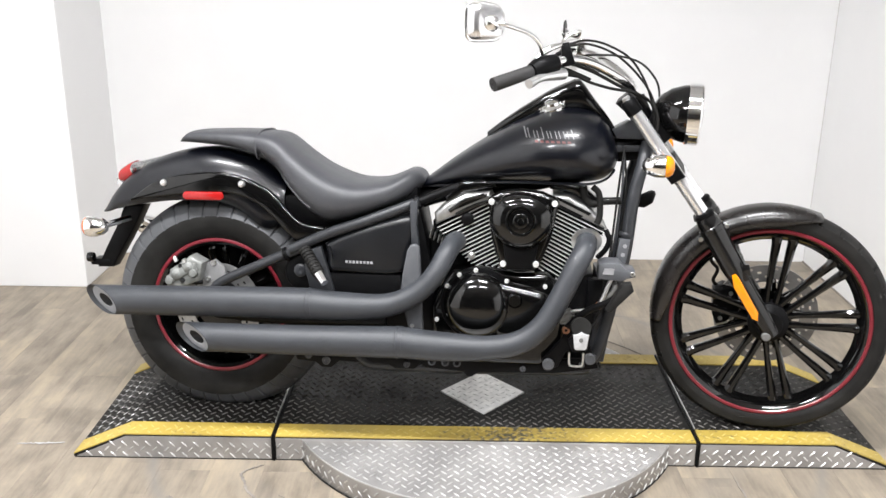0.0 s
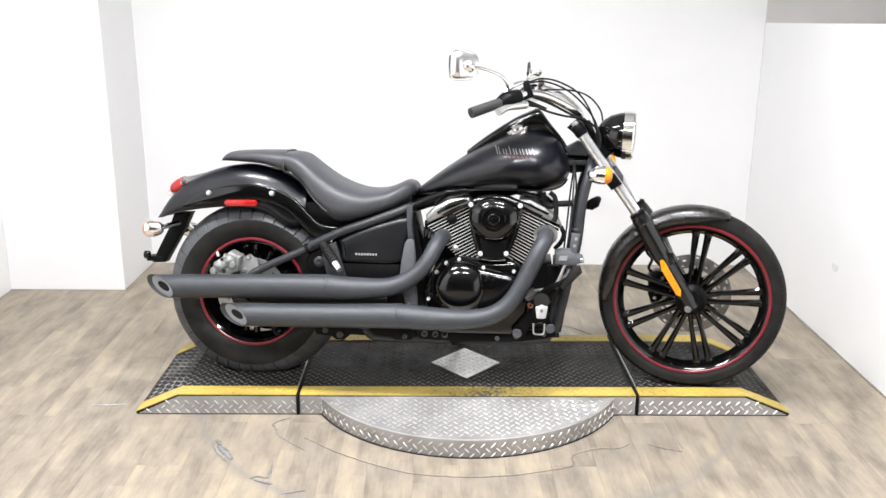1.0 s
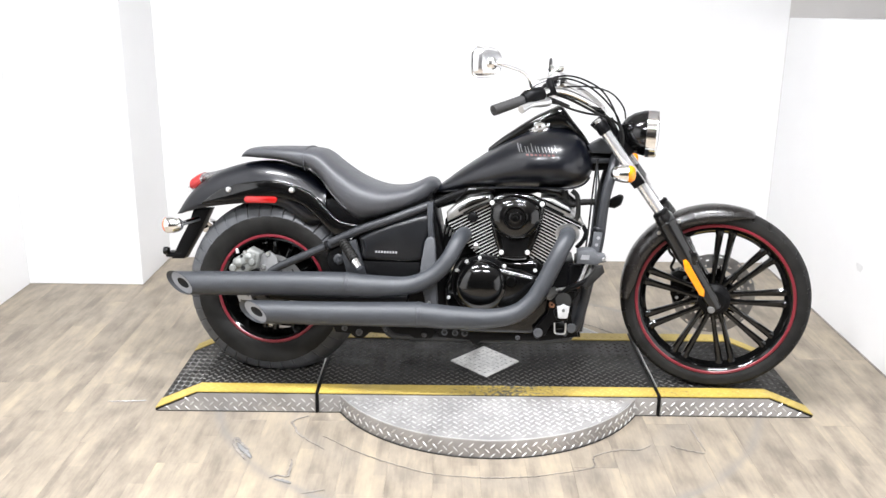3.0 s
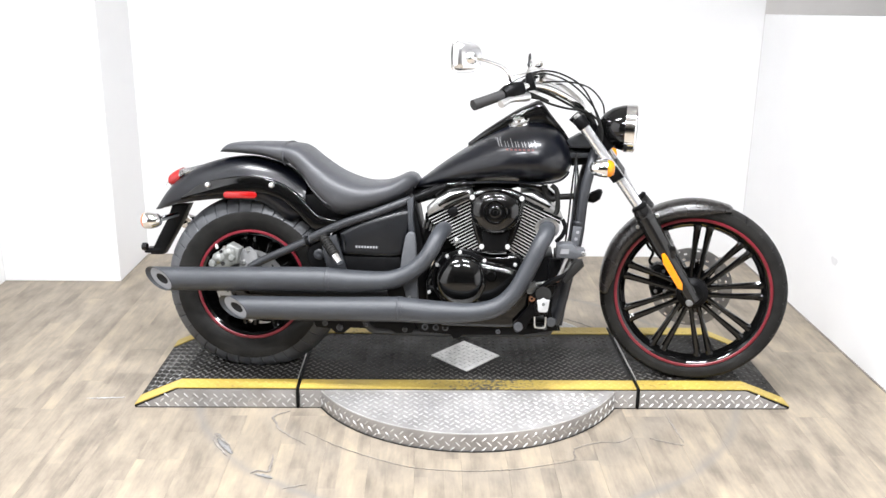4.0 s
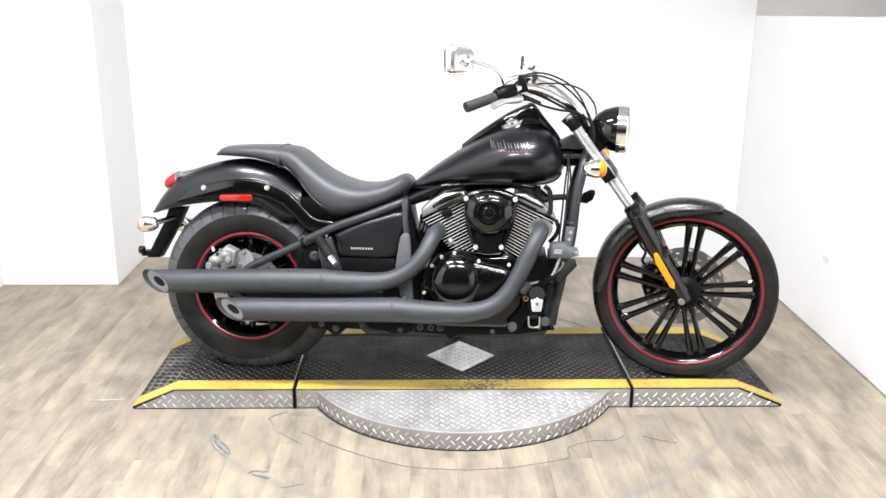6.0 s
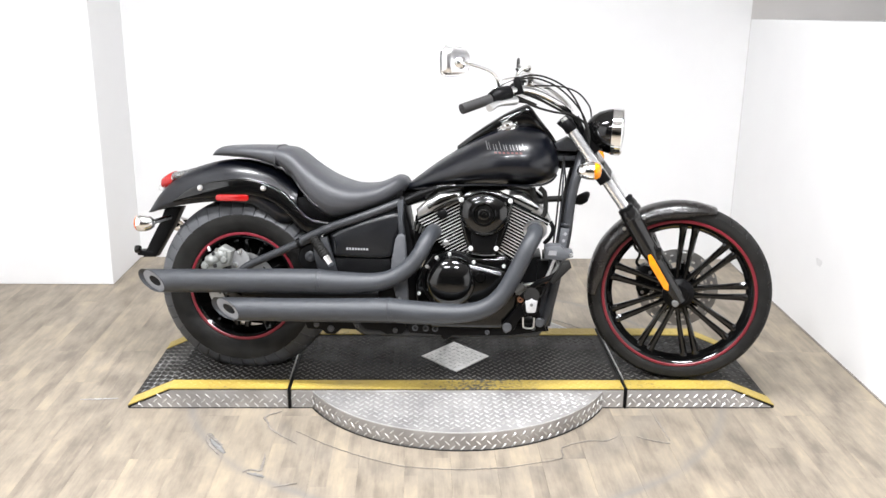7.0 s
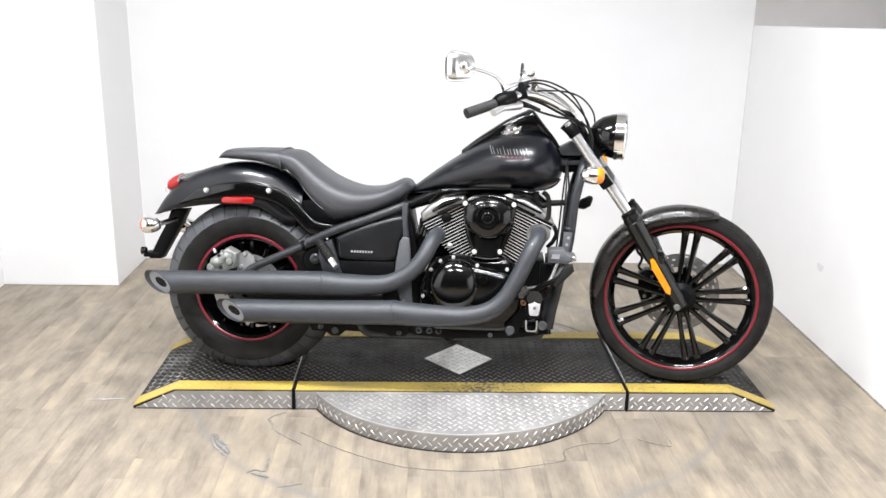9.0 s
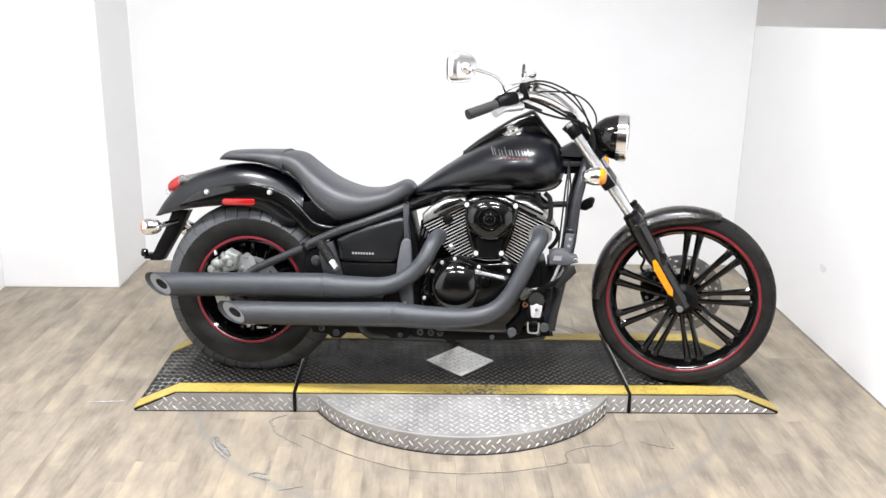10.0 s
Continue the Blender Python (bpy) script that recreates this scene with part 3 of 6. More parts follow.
for s in (-1, 1):
    y0, y1 = sorted((s * HALF, s * (HALF - TAPE)))
    part("yellow_edge", block(-X0, X0, y0 + 0.001, y1, DECK_Z - 0.01, DECK_Z + 0.0035, 0.001, 1), M_YEL, table, "worn yellow safety edge")
    stuff(part("yellow_lug", lug_field(lambda u, v, h: (u, v, DECK_Z + 0.0035 + h), lug_cells(-X0, X0, y0 + 0.003, y1, LUG), 0.0235, 0.0055, 0.0016), M_YELLUG, table))
    part("edge_plate", block(-X0, X0, *sorted((s * HALF, s * (HALF + 0.003))), GROUND + 0.002, DECK_Z - 0.004, 0.001, 1), M_ALU, table, "bare tread plate side")
    stuff(part("edge_lug", lug_field(lambda u, v, h: (u, s * (HALF + 0.003 + h), v), lug_cells(-X0, X0, GROUND + 0.004, 0.066, LUG)), M_ALULUG, table))

# Dark tubes put in for the shadow line where the plates meet the floor.
part("base_seal", lathe_z(DISC_R + 0.001, 0.0022), M_DARK, table, "dark line that stands for the shadow along the floor")
for s in (-1, 1):
    part("base_seal", tube([(-X0, s * (HALF + 0.002), GROUND + 0.002), (X0, s * (HALF + 0.002), GROUND + 0.002)], 0.0022, 8), M_DARK, table, "dark line that stands for the shadow along the floor")

for s in (-1, 1):
    ramp = empty("loading_ramp", pose(0, 0, 0), "black tread plate ramp with yellow edges beside the turntable", "ramp", "ramps of the turntable")
    a, knee, b = (0.633, 1.068, 1.224) if s < 0 else (0.633, 1.030, 1.194)
    rise = lambda x: ramp_height(x, knee, b)
    prof = [(s * a, GROUND + 0.001), (s * a, DECK_Z), (s * knee, DECK_Z), (s * b, 0.001), (s * b, GROUND + 0.001)]
    part("deck", slab(prof, -HALF, HALF, 0.0), M_DECK, ramp, "black painted tread plate", smooth=False)
    stuff(part("deck_lug", lug_field(lambda u, v, h: (s * u, v, rise(u) + h), lug_cells(a, b, -HALF + TAPE, HALF - TAPE, LUG), 0.0260, 0.0062, 0.0026), M_DECKLUG if s < 0 else M_DIMLUG, ramp))
    for q in (-1, 1):
        # The same shadow line, drawn as a dark tube under the ramp's side.
        part("base_seal", tube([(s * a, q * (HALF + 0.002), GROUND + 0.002), (s * (b - 0.005), q * (HALF + 0.002), GROUND + 0.002)], 0.0022, 8), M_DARK, ramp, "dark line that stands for the shadow along the floor")
        y0, y1 = sorted((q * HALF, q * (HALF - TAPE)))
        top = [(s * x, rise(x) + 0.0035) for x in (a, knee, b)]
        low = [(s * x, max(rise(x) - 0.004, GROUND + 0.002)) for x in (b, knee, a)]
        part("yellow_edge", slab(top + low, y0 + 0.001, y1, 0.0), M_YEL, ramp, "worn yellow safety edge", smooth=False)
        stuff(part("yellow_lug", lug_field(lambda u, v, h: (s * u, v, rise(u) + 0.0035 + h), lug_cells(a, b, y0 + 0.003, y1, LUG), 0.0235, 0.0055, 0.0016), M_YELLUG, ramp))
        plate = [(s * a, GROUND + 0.002), (s * a, DECK_Z - 0.004), (s * (knee - 0.005), DECK_Z - 0.004), (s * (b - 0.01), GROUND + 0.004)]
        part("edge_plate", slab(plate, *sorted((q * HALF, q * (HALF + 0.003))), 0.0), M_ALU, ramp, "bare tread plate side", smooth=False)
        stuff(part("edge_lug", lug_field(lambda u, v, h: (s * u, q * (HALF + 0.003 + h), v), lug_cells(a, b, GROUND + 0.004, 0.066, LUG, lambda u, v: v + 0.010 < rise(u))), M_ALULUG, ramp))
    part("joint_strip", tube([(s * 0.6262, -HALF - 0.005, GROUND + 0.003), (s * 0.6262, -HALF - 0.003, DECK_Z - 0.004), (s * 0.6262, -HALF + 0.012, DECK_Z + 0.0015)], [0.0056, 0.0056, 0.004], 8, 4), M_PLAST, ramp, "black rubber joint strip")
    part("joint_gap", block(*sorted((s * 0.6195, s * 0.633)), -HALF + 0.006, HALF, DECK_Z - 0.03, DECK_Z - 0.004, 0), M_DARK, ramp, "dark gap beside the deck")
    part("joint_cord", tube([(s * 0.6262, -HALF + 0.01, DECK_Z + 0.0012), (s * 0.6262, HALF, DECK_Z + 0.0012)], 0.0036, 8), M_PLAST, ramp, "black rubber cord in the joint")
    part("joint_edge", block(*sorted((s * 0.633, s * 0.637)), -HALF + TAPE + 0.01, HALF - TAPE, DECK_Z - 0.01, DECK_Z + 0.0045, 0.001, 1), M_ALULUG, ramp, "bright worn metal edge beside the joint")


# ---- motorcycle: x ahead, y to its left, z up, from the rear tyre's foot ----
B = Matrix.Translation((-0.807, -0.035, DECK_Z + 0.002)) @ pose(0, 0, 0, 0, 0, -5.8) @ pose(0, 0, 0, -8.0, 0, 0)
bike = empty("motorcycle", B, "satin black cruiser motorcycle with red rim stripes, leaning on the turntable", "motorcycle")
FW, RW = (1.645, 0.0, 0.336), (-0.011, 0.0, 0.311)


def tyre_profile(crown, rim, half, shoulder):
    """A tyre's section from bead to bead as (radius, y): bulging sidewalls, rounded shoulders, a gently arched tread."""
    deep = crown - rim
    side = [(rim, -half * 0.74), (rim + deep * 0.10, -half * 0.86), (rim + deep * 0.28, -half * 0.97), (rim + deep * 0.42, -half), (rim + deep * shoulder * 0.92, -half * 0.99), (rim + deep * shoulder, -half * 0.95),
            (rim + deep * (shoulder + (1 - shoulder) * 0.42), -half * 0.78), (rim + deep * (shoulder + (1 - shoulder) * 0.74), -half * 0.55), (rim + deep * (shoulder + (1 - shoulder) * 0.93), -half * 0.28), (crown, 0.0)]
    return [tuple(p) for p in spline(side + [(r, -y) for r, y in side[-2::-1]], 3)]


def wheel(name, centre, r, rim, half, pairs, base, treads, label):
    hub_w = 0.05 if half < 0.06 else 0.075
    hub = part(name, lathe([(0.0, -hub_w), (0.036, -hub_w), (0.044, -hub_w + 0.012), (0.058, -0.03), (0.058, 0.03), (0.044, hub_w - 0.012), (0.036, hub_w), (0.0, hub_w)], centre, 40), M_PLAST, bike, label)
    prof = tyre_profile(r, rim, half, 0.72 if half < 0.06 else 0.58)
    seg, n = treads * 12, len(prof) - 1

    def dent(j, k):
        side, out = (1 if k > n / 2 else -1), abs(k - n / 2) / (n / 2)
        j = j + (6 if side > 0 else 0) + int(out * 4)
        return 0.007 if (j % 12 == 0 and 0.10 < out < 0.52) or (0.10 < out < 0.13 and half > 0.06) else 0.0

    cut = n // 4
    for nm, k0, k1, material, tag in (("sidewall", 0, cut, M_RUB, "black rubber sidewall"), ("tread", cut, n - cut, M_TREAD if half > 0.06 else M_RUB, "grooved tyre tread"), ("sidewall", n - cut, n, M_RUB, "black rubber sidewall")):
        verts, faces = lathe(prof[k0 : k1 + 1], centre, seg, lambda j, k: dent(j, k + k0))
        verts = [(x, y, max(z, 0.0015 + 0.1405 * y)) for x, y, z in verts]
        part(nm, (verts, faces), material, hub, tag)
    rw = half * 0.74
    part("rim", lathe([(rim + 0.004, -rw), (rim + 0.006, -rw - 0.004), (rim - 0.004, -rw - 0.006), (rim - 0.016, -rw + 0.002), (rim - 0.022, -rw * 0.5), (rim - 0.034, 0),
                       (rim - 0.022, rw * 0.5), (rim - 0.016, rw - 0.002), (rim - 0.004, rw + 0.006), (rim + 0.006, rw + 0.004), (rim + 0.004, rw)], centre, 120, closed=True), M_GLOSS, hub, "gloss black cast rim")
    for s in (-1, 1):
        part("rim_stripe", lathe([(rim + 0.0045, s * (rw + 0.0055)), (rim + 0.002, s * (rw + 0.0080)), (rim - 0.004, s * (rw + 0.0080)), (rim - 0.0068, s * (rw + 0.0050))], centre, 120), M_RED, hub, "red rim stripe")
    for k in range(pairs):
        for s in (-1, 1):
            a = radians(base + 360 / pairs * k)
            u, v = Vector((math.cos(a), 0, math.sin(a))), Vector((-math.sin(a), 0, math.cos(a)))
            c = Vector(centre)
            r0, r1 = 0.035, rim - 0.022
            verts, faces = [], []
            stations = ((r0, 0.012, 0.020, 0.026), (r0 + (r1 - r0) * 0.3, 0.0165, 0.0145, 0.022), (r0 + (r1 - r0) * 0.62, 0.0195, 0.0185, 0.018), (r0 + (r1 - r0) * 0.88, 0.0215, 0.0225, 0.017), (r1 - 0.004, 0.0235, 0.028, 0.017), (r1 + 0.004, 0.025, 0.034, 0.018))
            for rr, off, wide, deep in stations:
                for j in range(8):
                    t = 2 * math.pi * (j + 0.5) / 8
                    q = c + u * rr + v * (s * off + wide * 0.62 * math.cos(t)) + Vector((0, deep * 0.75 * math.sin(t), 0))
                    verts.append(q)
            for m in range(len(stations) - 1):
                for j in range(8):
                    i = (j + 1) % 8
                    faces.append((m * 8 + j, m * 8 + i, m * 8 + 8 + i, m * 8 + 8 + j))
            part("spoke", (verts, faces), M_GLOSS, hub)
    return hub


def brake_disc(parent, centre, r, inner, y, arms, base):
    """A drilled ring on a black carrier."""
    seg, rings = 72, 9
    bm = bmesh.new()
    grid = []
    for j in range(seg):
        a = 2 * math.pi * j / seg
        grid.append([bm.verts.new((centre[0] + (inner + (r - inner) * k / (rings - 1)) * math.cos(a), y, centre[2] + (inner + (r - inner) * k / (rings - 1)) * math.sin(a))) for k in range(rings)])
    for j in range(seg):
        for k in range(rings - 1):
            if (j % 6, k) in ((0, 2), (2, 4), (4, 6), (3, 1)):
                continue
            i = (j + 1) % seg
            bm.faces.new((grid[j][k], grid[i][k], grid[i][k + 1], grid[j][k + 1]))
    ob = part("brake_disc", bm, M_DISC, parent, "drilled steel brake disc", smooth=False)
    solid(ob, 0.005, 0)
    part("disc_carrier", lathe([(0.03, y - 0.006), (inner * 0.70, y - 0.007), (inner * 0.80, y - 0.004), (inner * 0.80, y + 0.004), (inner * 0.70, y + 0.006), (0.03, y + 0.006)], centre, 40), M_GLOSS, parent)
    for k in range(arms):
        a = radians(base + 360 / arms * k)
        u, v = Vector((math.cos(a), 0, math.sin(a))), Vector((-math.sin(a), 0, math.cos(a)))
        pts = [Vector(centre) + u * r1 + v * w for r1, w in ((inner * 0.75, -0.018), (inner + 0.012, -0.009), (inner + 0.012, 0.009), (inner * 0.75, 0.018))]
        part("carrier_arm", slab([(p.x, p.z) for p in pts], y - 0.005, y + 0.004, 0.0), M_GLOSS, parent)
        part("disc_button", spin([(0.006, 0), (0.006, 0.003), (0, 0.004)], (centre[0] + (inner + 0.006) * u.x, y - 0.005, centre[2] + (inner + 0.006) * u.z), (0, -1, 0), 12), M_STEEL, parent)
    return ob


front = wheel("front_wheel", FW, 0.340, 0.280, 0.046, 9, 84, 30, "front wheel with paired black spokes")
rear = wheel("rear_wheel", RW, 0.342, 0.206, 0.103, 9, 20, 40, "wide rear wheel with black spokes")
part("drive_pulley", lathe([(0.03, 0.095), (0.15, 0.10), (0.158, 0.102), (0.158, 0.128), (0.15, 0.13), (0.03, 0.12)], RW, 72), M_PLAST, rear, "black drive belt pulley")
part("belt_guard", lathe([(0.15, 0.132), (0.195, 0.135), (0.197, 0.14), (0.15, 0.14)], RW, 72), M_PLAST, rear, "black belt guard")
part("hub_flange", lathe([(0.0, -0.036), (0.030, -0.034), (0.040, -0.026), (0.046, -0.018), (0.054, -0.010), (0.054, 0.010), (0.046, 0.022), (0.0, 0.034)], FW, 48), M_GLOSS, front)
brake_disc(front, FW, 0.152, 0.10, 0.062, 9, 84)
brake_disc(rear, RW, 0.135, 0.085, -0.088, 5, 30)
part("axle_nut", spin([(0.013, 0), (0.013, 0.010), (0.010, 0.014), (0, 0.014)], (1.630, -0.122, 0.326), (0, -1, 0), 20), M_CAST, front, "grey axle cap")
# fenders
zt = height([(-0.398, 0.584), (-0.36, 0.643), (-0.314, 0.693), (-0.246, 0.741), (-0.188, 0.767), (-0.112, 0.788), (-0.024, 0.796), (0.064, 0.78), (0.130, 0.755), (0.20, 0.70)])
zb = height([(-0.398, 0.580), (-0.371, 0.585), (-0.315, 0.604), (-0.204, 0.626), (-0.094, 0.638), (0.015, 0.635), (0.069, 0.614), (0.113, 0.580), (0.145, 0.562), (0.178, 0.572), (0.20, 0.60)])
wf = height([(-0.398, 0.032), (-0.34, 0.068), (-0.25, 0.092), (-0.12, 0.106), (0.0, 0.110), (0.2, 0.10)])
solid(part("rear_fender", shellform(eased(-0.398, 0.20, 44), zt, zb, wf, 2.9, 24, closed=False), M_SATIN, bike, "satin black rear fender"), 0.004)
arc = [(t, 0.352 - 0.010 * max(0.0, (t - 150) / 30) - 0.004 * max(0.0, (95 - t) / 25)) for t in np.linspace(70, 183, 48)]
verts, faces, m = [], [], 17
for k, (t, r) in enumerate(arc):
    a = radians(t)
    taper = min(1.0, 0.25 + 0.75 * math.sin(min((t - 70) / 26, 1) * math.pi / 2)) * min(1.0, 0.55 + (183 - t) / 30)
    for j in range(m):
        b = math.pi * j / (m - 1)
        y = 0.066 * math.copysign(abs(math.cos(b)) ** 0.75, math.cos(b)) * (0.72 + 0.28 * min(1, taper))
        rr = r - 0.056 * taper * (1 - abs(math.sin(b)) ** 0.75)
        verts.append((FW[0] + rr * math.cos(a), y, FW[2] + rr * math.sin(a)))
for k in range(len(arc) - 1):
    for j in range(m - 1):
        faces.append((k * m + j, k * m + j + 1, (k + 1) * m + j + 1, (k + 1) * m + j))
ff = part("front_fender", (verts, faces), M_FEND, bike, "satin black front fender")
solid(ff, 0.003)
for x, z in ((1.5, 0.628), (1.432, 0.583)):
    part("fender_bolt", bolt_head((x, -0.068, z), (0, -1, 0), 0.007, 0.005), M_STEEL, ff)

# gloss black fender strut along the rear fender
up = spline([(-0.270, 0.632), (-0.20, 0.685), (-0.134, 0.708), (-0.069, 0.721), (0.018, 0.726), (0.105, 0.707), (0.169, 0.672), (0.223, 0.618), (0.262, 0.586), (0.33, 0.575)], 6)
lo = spline([(0.33, 0.545), (0.27, 0.525), (0.225, 0.545), (0.17, 0.600), (0.110, 0.645), (0.03, 0.665), (-0.05, 0.660), (-0.15, 0.648), (-0.265, 0.630)], 6)
for s in (-1, 1):
    strut = part("fender_strut", slab([tuple(p) for p in up] + [tuple(p) for p in lo], s * 0.104, s * 0.126, 0.007, 3), M_GLOSS, bike, "gloss black fender strut")
    for x, z in ((-0.159, 0.689), (0.081, 0.695)):
        part("strut_bolt", spin([(0.011, 0), (0.011, 0.006), (0.008, 0.010), (0.0, 0.012)], (x, s * 0.124, z), (0, s, 0), 14), M_POL, strut, "chrome bolt")
    lens = [(-0.088 + 0.0125 * math.cos(t), 0.6545 + 0.0125 * math.sin(t)) for t in np.linspace(math.pi / 2, 1.5 * math.pi, 7)] + [(0.014 + 0.0125 * math.cos(t), 0.6565 + 0.0125 * math.sin(t)) for t in np.linspace(-math.pi / 2, math.pi / 2, 7)]
    part("side_reflector", slab(lens, s * 0.124, s * 0.133, 0.004), M_REDL, bike, "red side reflector")

# tail
tl = part("tail_light", shellform(eased(-0.350, -0.298, 14), height([(-0.362, 0.688), (-0.345, 0.716), (-0.31, 0.738), (-0.27, 0.748)]), height([(-0.362, 0.684), (-0.33, 0.67), (-0.27, 0.70)]), height([(-0.362, 0.018), (-0.33, 0.030), (-0.27, 0.034)]), 2.3, 18), M_REDL, bike, "red tail light lens")
part("lens_trim", shellform(eased(-0.298, -0.20, 12), height([(-0.30, 0.738), (-0.24, 0.752), (-0.16, 0.775)]), height([(-0.30, 0.70), (-0.24, 0.72), (-0.16, 0.76)]), height([(-0.30, 0.052), (-0.16, 0.045)]), 2.3, 16), M_CLEAR, tl, "clear lens trim")
part("clear_lens", shellform(eased(-0.362, -0.33, 8), height([(-0.362, 0.684), (-0.33, 0.688)]), height([(-0.362, 0.664), (-0.33, 0.655)]), height([(-0.362, 0.016), (-0.33, 0.028)]), 2.3, 14), M_CLEAR, tl, "clear lower lens")
plate = part("plate_bracket", slab([(-0.335, 0.60), (-0.268, 0.605), (-0.300, 0.54), (-0.378, 0.404), (-0.428, 0.402), (-0.395, 0.470), (-0.355, 0.545)], -0.028, 0.028, 0.004), M_PLAST, bike, "black plate bracket behind the rear wheel")
part("bracket_foot", block(-0.45, -0.385, -0.03, 0.03, 0.408, 0.428, 0.004), M_PLAST, plate)
part("rear_reflector", spin([(0.014, 0), (0.016, 0.006), (0.015, 0.018), (0, 0.018)], (-0.43, -0.045, 0.436), (-1, 0, 0), 18), M_GLOSS, plate)


def signal(x, y, z, inner, lens_back, name):
    """A bullet-shaped chrome turn signal with an amber lens; inner: where its stalk begins."""
    d = -1 if lens_back else 1
    body = part(name, spin([(0.006, -0.052), (0.016, -0.048), (0.025, -0.036), (0.031, -0.016), (0.032, 0.004), (0.031, 0.010)], (x, y, z), (d, 0, 0), 28), M_CHROME, bike, "chrome turn signal with an amber lens")
    part("lens", spin([(0.030, 0.008), (0.029, 0.014 if lens_back else 0.020), (0.022, 0.021 if lens_back else 0.030), (0.010, 0.024 if lens_back else 0.034), (0, 0.024 if lens_back else 0.034)], (x, y, z), (d, 0, 0), 28), M_ORANGE if lens_back else M_AMBER, body, "orange lens" if lens_back else "amber lens")
    part("stalk", tube([inner, (x - d * 0.03, y * 0.8 + inner[1] * 0.2, z), (x - d * 0.022, y, z)], 0.010, 10), M_CHROME, body)
    return body


signal(-0.382, -0.145, 0.552, (-0.31, -0.04, 0.565), True, "turn_signal")
signal(-0.345, 0.145, 0.518, (-0.31, 0.04, 0.545), True, "turn_signal")
signal(1.283, -0.205, 0.796, (1.275, -0.12, 0.80), False, "turn_signal")
signal(1.283, 0.205, 0.796, (1.275, 0.12, 0.80), False, "turn_signal")

# seat and pillion pad
st = height([(0.10, 0.850), (0.164, 0.847), (0.197, 0.833), (0.230, 0.808), (0.275, 0.776), (0.319, 0.750), (0.374, 0.727), (0.429, 0.715), (0.495, 0.719), (0.539, 0.735), (0.575, 0.751), (0.603, 0.745), (0.618, 0.725)])
sl = height([(0.10, 0.79), (0.153, 0.758), (0.190, 0.722), (0.222, 0.670), (0.264, 0.621), (0.307, 0.591), (0.343, 0.582), (0.392, 0.592), (0.476, 0.618), (0.539, 0.641), (0.580, 0.668), (0.618, 0.71)])
sw = height([(0.10, 0.118), (0.16, 0.132), (0.25, 0.150), (0.36, 0.168), (0.45, 0.160), (0.54, 0.125), (0.59, 0.095), (0.618, 0.06)])
seat = part("rider_seat", shellform(eased(0.118, 0.618, 50), st, sl, sw, 2.7, 32, side=-0.05), M_SEAT, bike, "scooped black vinyl rider seat")
def seat_side(x, z):
    top, low, w = float(st(x)), float(sl(x)), float(sw(x))
    mid = low + (top - low) * 0.55
    f = min(abs(z - mid) / ((top - mid) if z > mid else (mid - low)), 1.0)
    return w * (1 - f**2.7) ** (1 / 2.7)


for s in (-1, 1):
    line = [(x, s * (seat_side(x, z) + 0.0005), z) for x, z in spline([(0.140, 0.790), (0.165, 0.758), (0.20, 0.722), (0.235, 0.682), (0.268, 0.650), (0.29, 0.635)], 5)]
    part("seat_piping", tube(line, 0.0030, 6, smooth=False), M_SEAT, seat)
pt = height([(-0.135, 0.812), (-0.12, 0.828), (-0.091, 0.844), (-0.013, 0.850), (0.053, 0.852), (0.128, 0.852)])
pl = height([(-0.135, 0.806), (-0.104, 0.806), (-0.028, 0.802), (0.037, 0.795), (0.102, 0.776), (0.128, 0.766)])
pw = height([(-0.135, 0.05), (-0.11, 0.08), (-0.04, 0.105), (0.05, 0.116), (0.128, 0.120)])
part("pillion_pad", shellform(eased(-0.135, 0.122, 30), pt, pl, pw, 2.8, 28), M_SEAT, bike, "black vinyl pillion pad")

ring = [(0.1235, (float(sw(0.1235)) + 0.001) * math.copysign(abs(math.cos(a)) ** (2 / 2.75), math.cos(a)), 0.80 + (0.0525 if math.sin(a) > 0 else 0.04) * math.copysign(abs(math.sin(a)) ** (2 / 2.75), math.sin(a))) for a in np.linspace(-0.9, math.pi + 0.9, 40)]
part("seat_seam", tube(ring, 0.0028, 6, smooth=False), M_SEAT, seat)
# tank
tt = height([(0.590, 0.702), (0.647, 0.747), (0.70, 0.788), (0.754, 0.826), (0.817, 0.867), (0.861, 0.893), (0.923, 0.924), (0.974, 0.940), (1.047, 0.947), (1.10, 0.936), (1.132, 0.914), (1.155, 0.880), (1.172, 0.835), (1.178, 0.805)])
tb = height([(0.590, 0.690), (0.616, 0.694), (0.685, 0.702), (0.767, 0.714), (0.870, 0.724), (0.972, 0.728), (1.074, 0.728), (1.125, 0.735), (1.155, 0.752), (1.172, 0.78), (1.178, 0.80)])
tw = height([(0.590, 0.035), (0.65, 0.062), (0.72, 0.096), (0.80, 0.132), (0.88, 0.165), (0.96, 0.190), (1.04, 0.198), (1.10, 0.182), (1.14, 0.150), (1.165, 0.105), (1.178, 0.04)])
TANK_P = 2.15
tank = part("fuel_tank", shellform(eased(0.590, 1.178, 56), tt, tb, tw, TANK_P, 40, side=0.12), M_SATIN, bike, "satin black teardrop fuel tank")
xs = eased(0.62, 1.165, 40)
part("tank_seam", tube([(x, -max(float(tw(x)) * 0.80, 0.02), float(tb(x)) + 0.006) for x in xs], 0.004, 6, smooth=False), M_SATIN, tank)


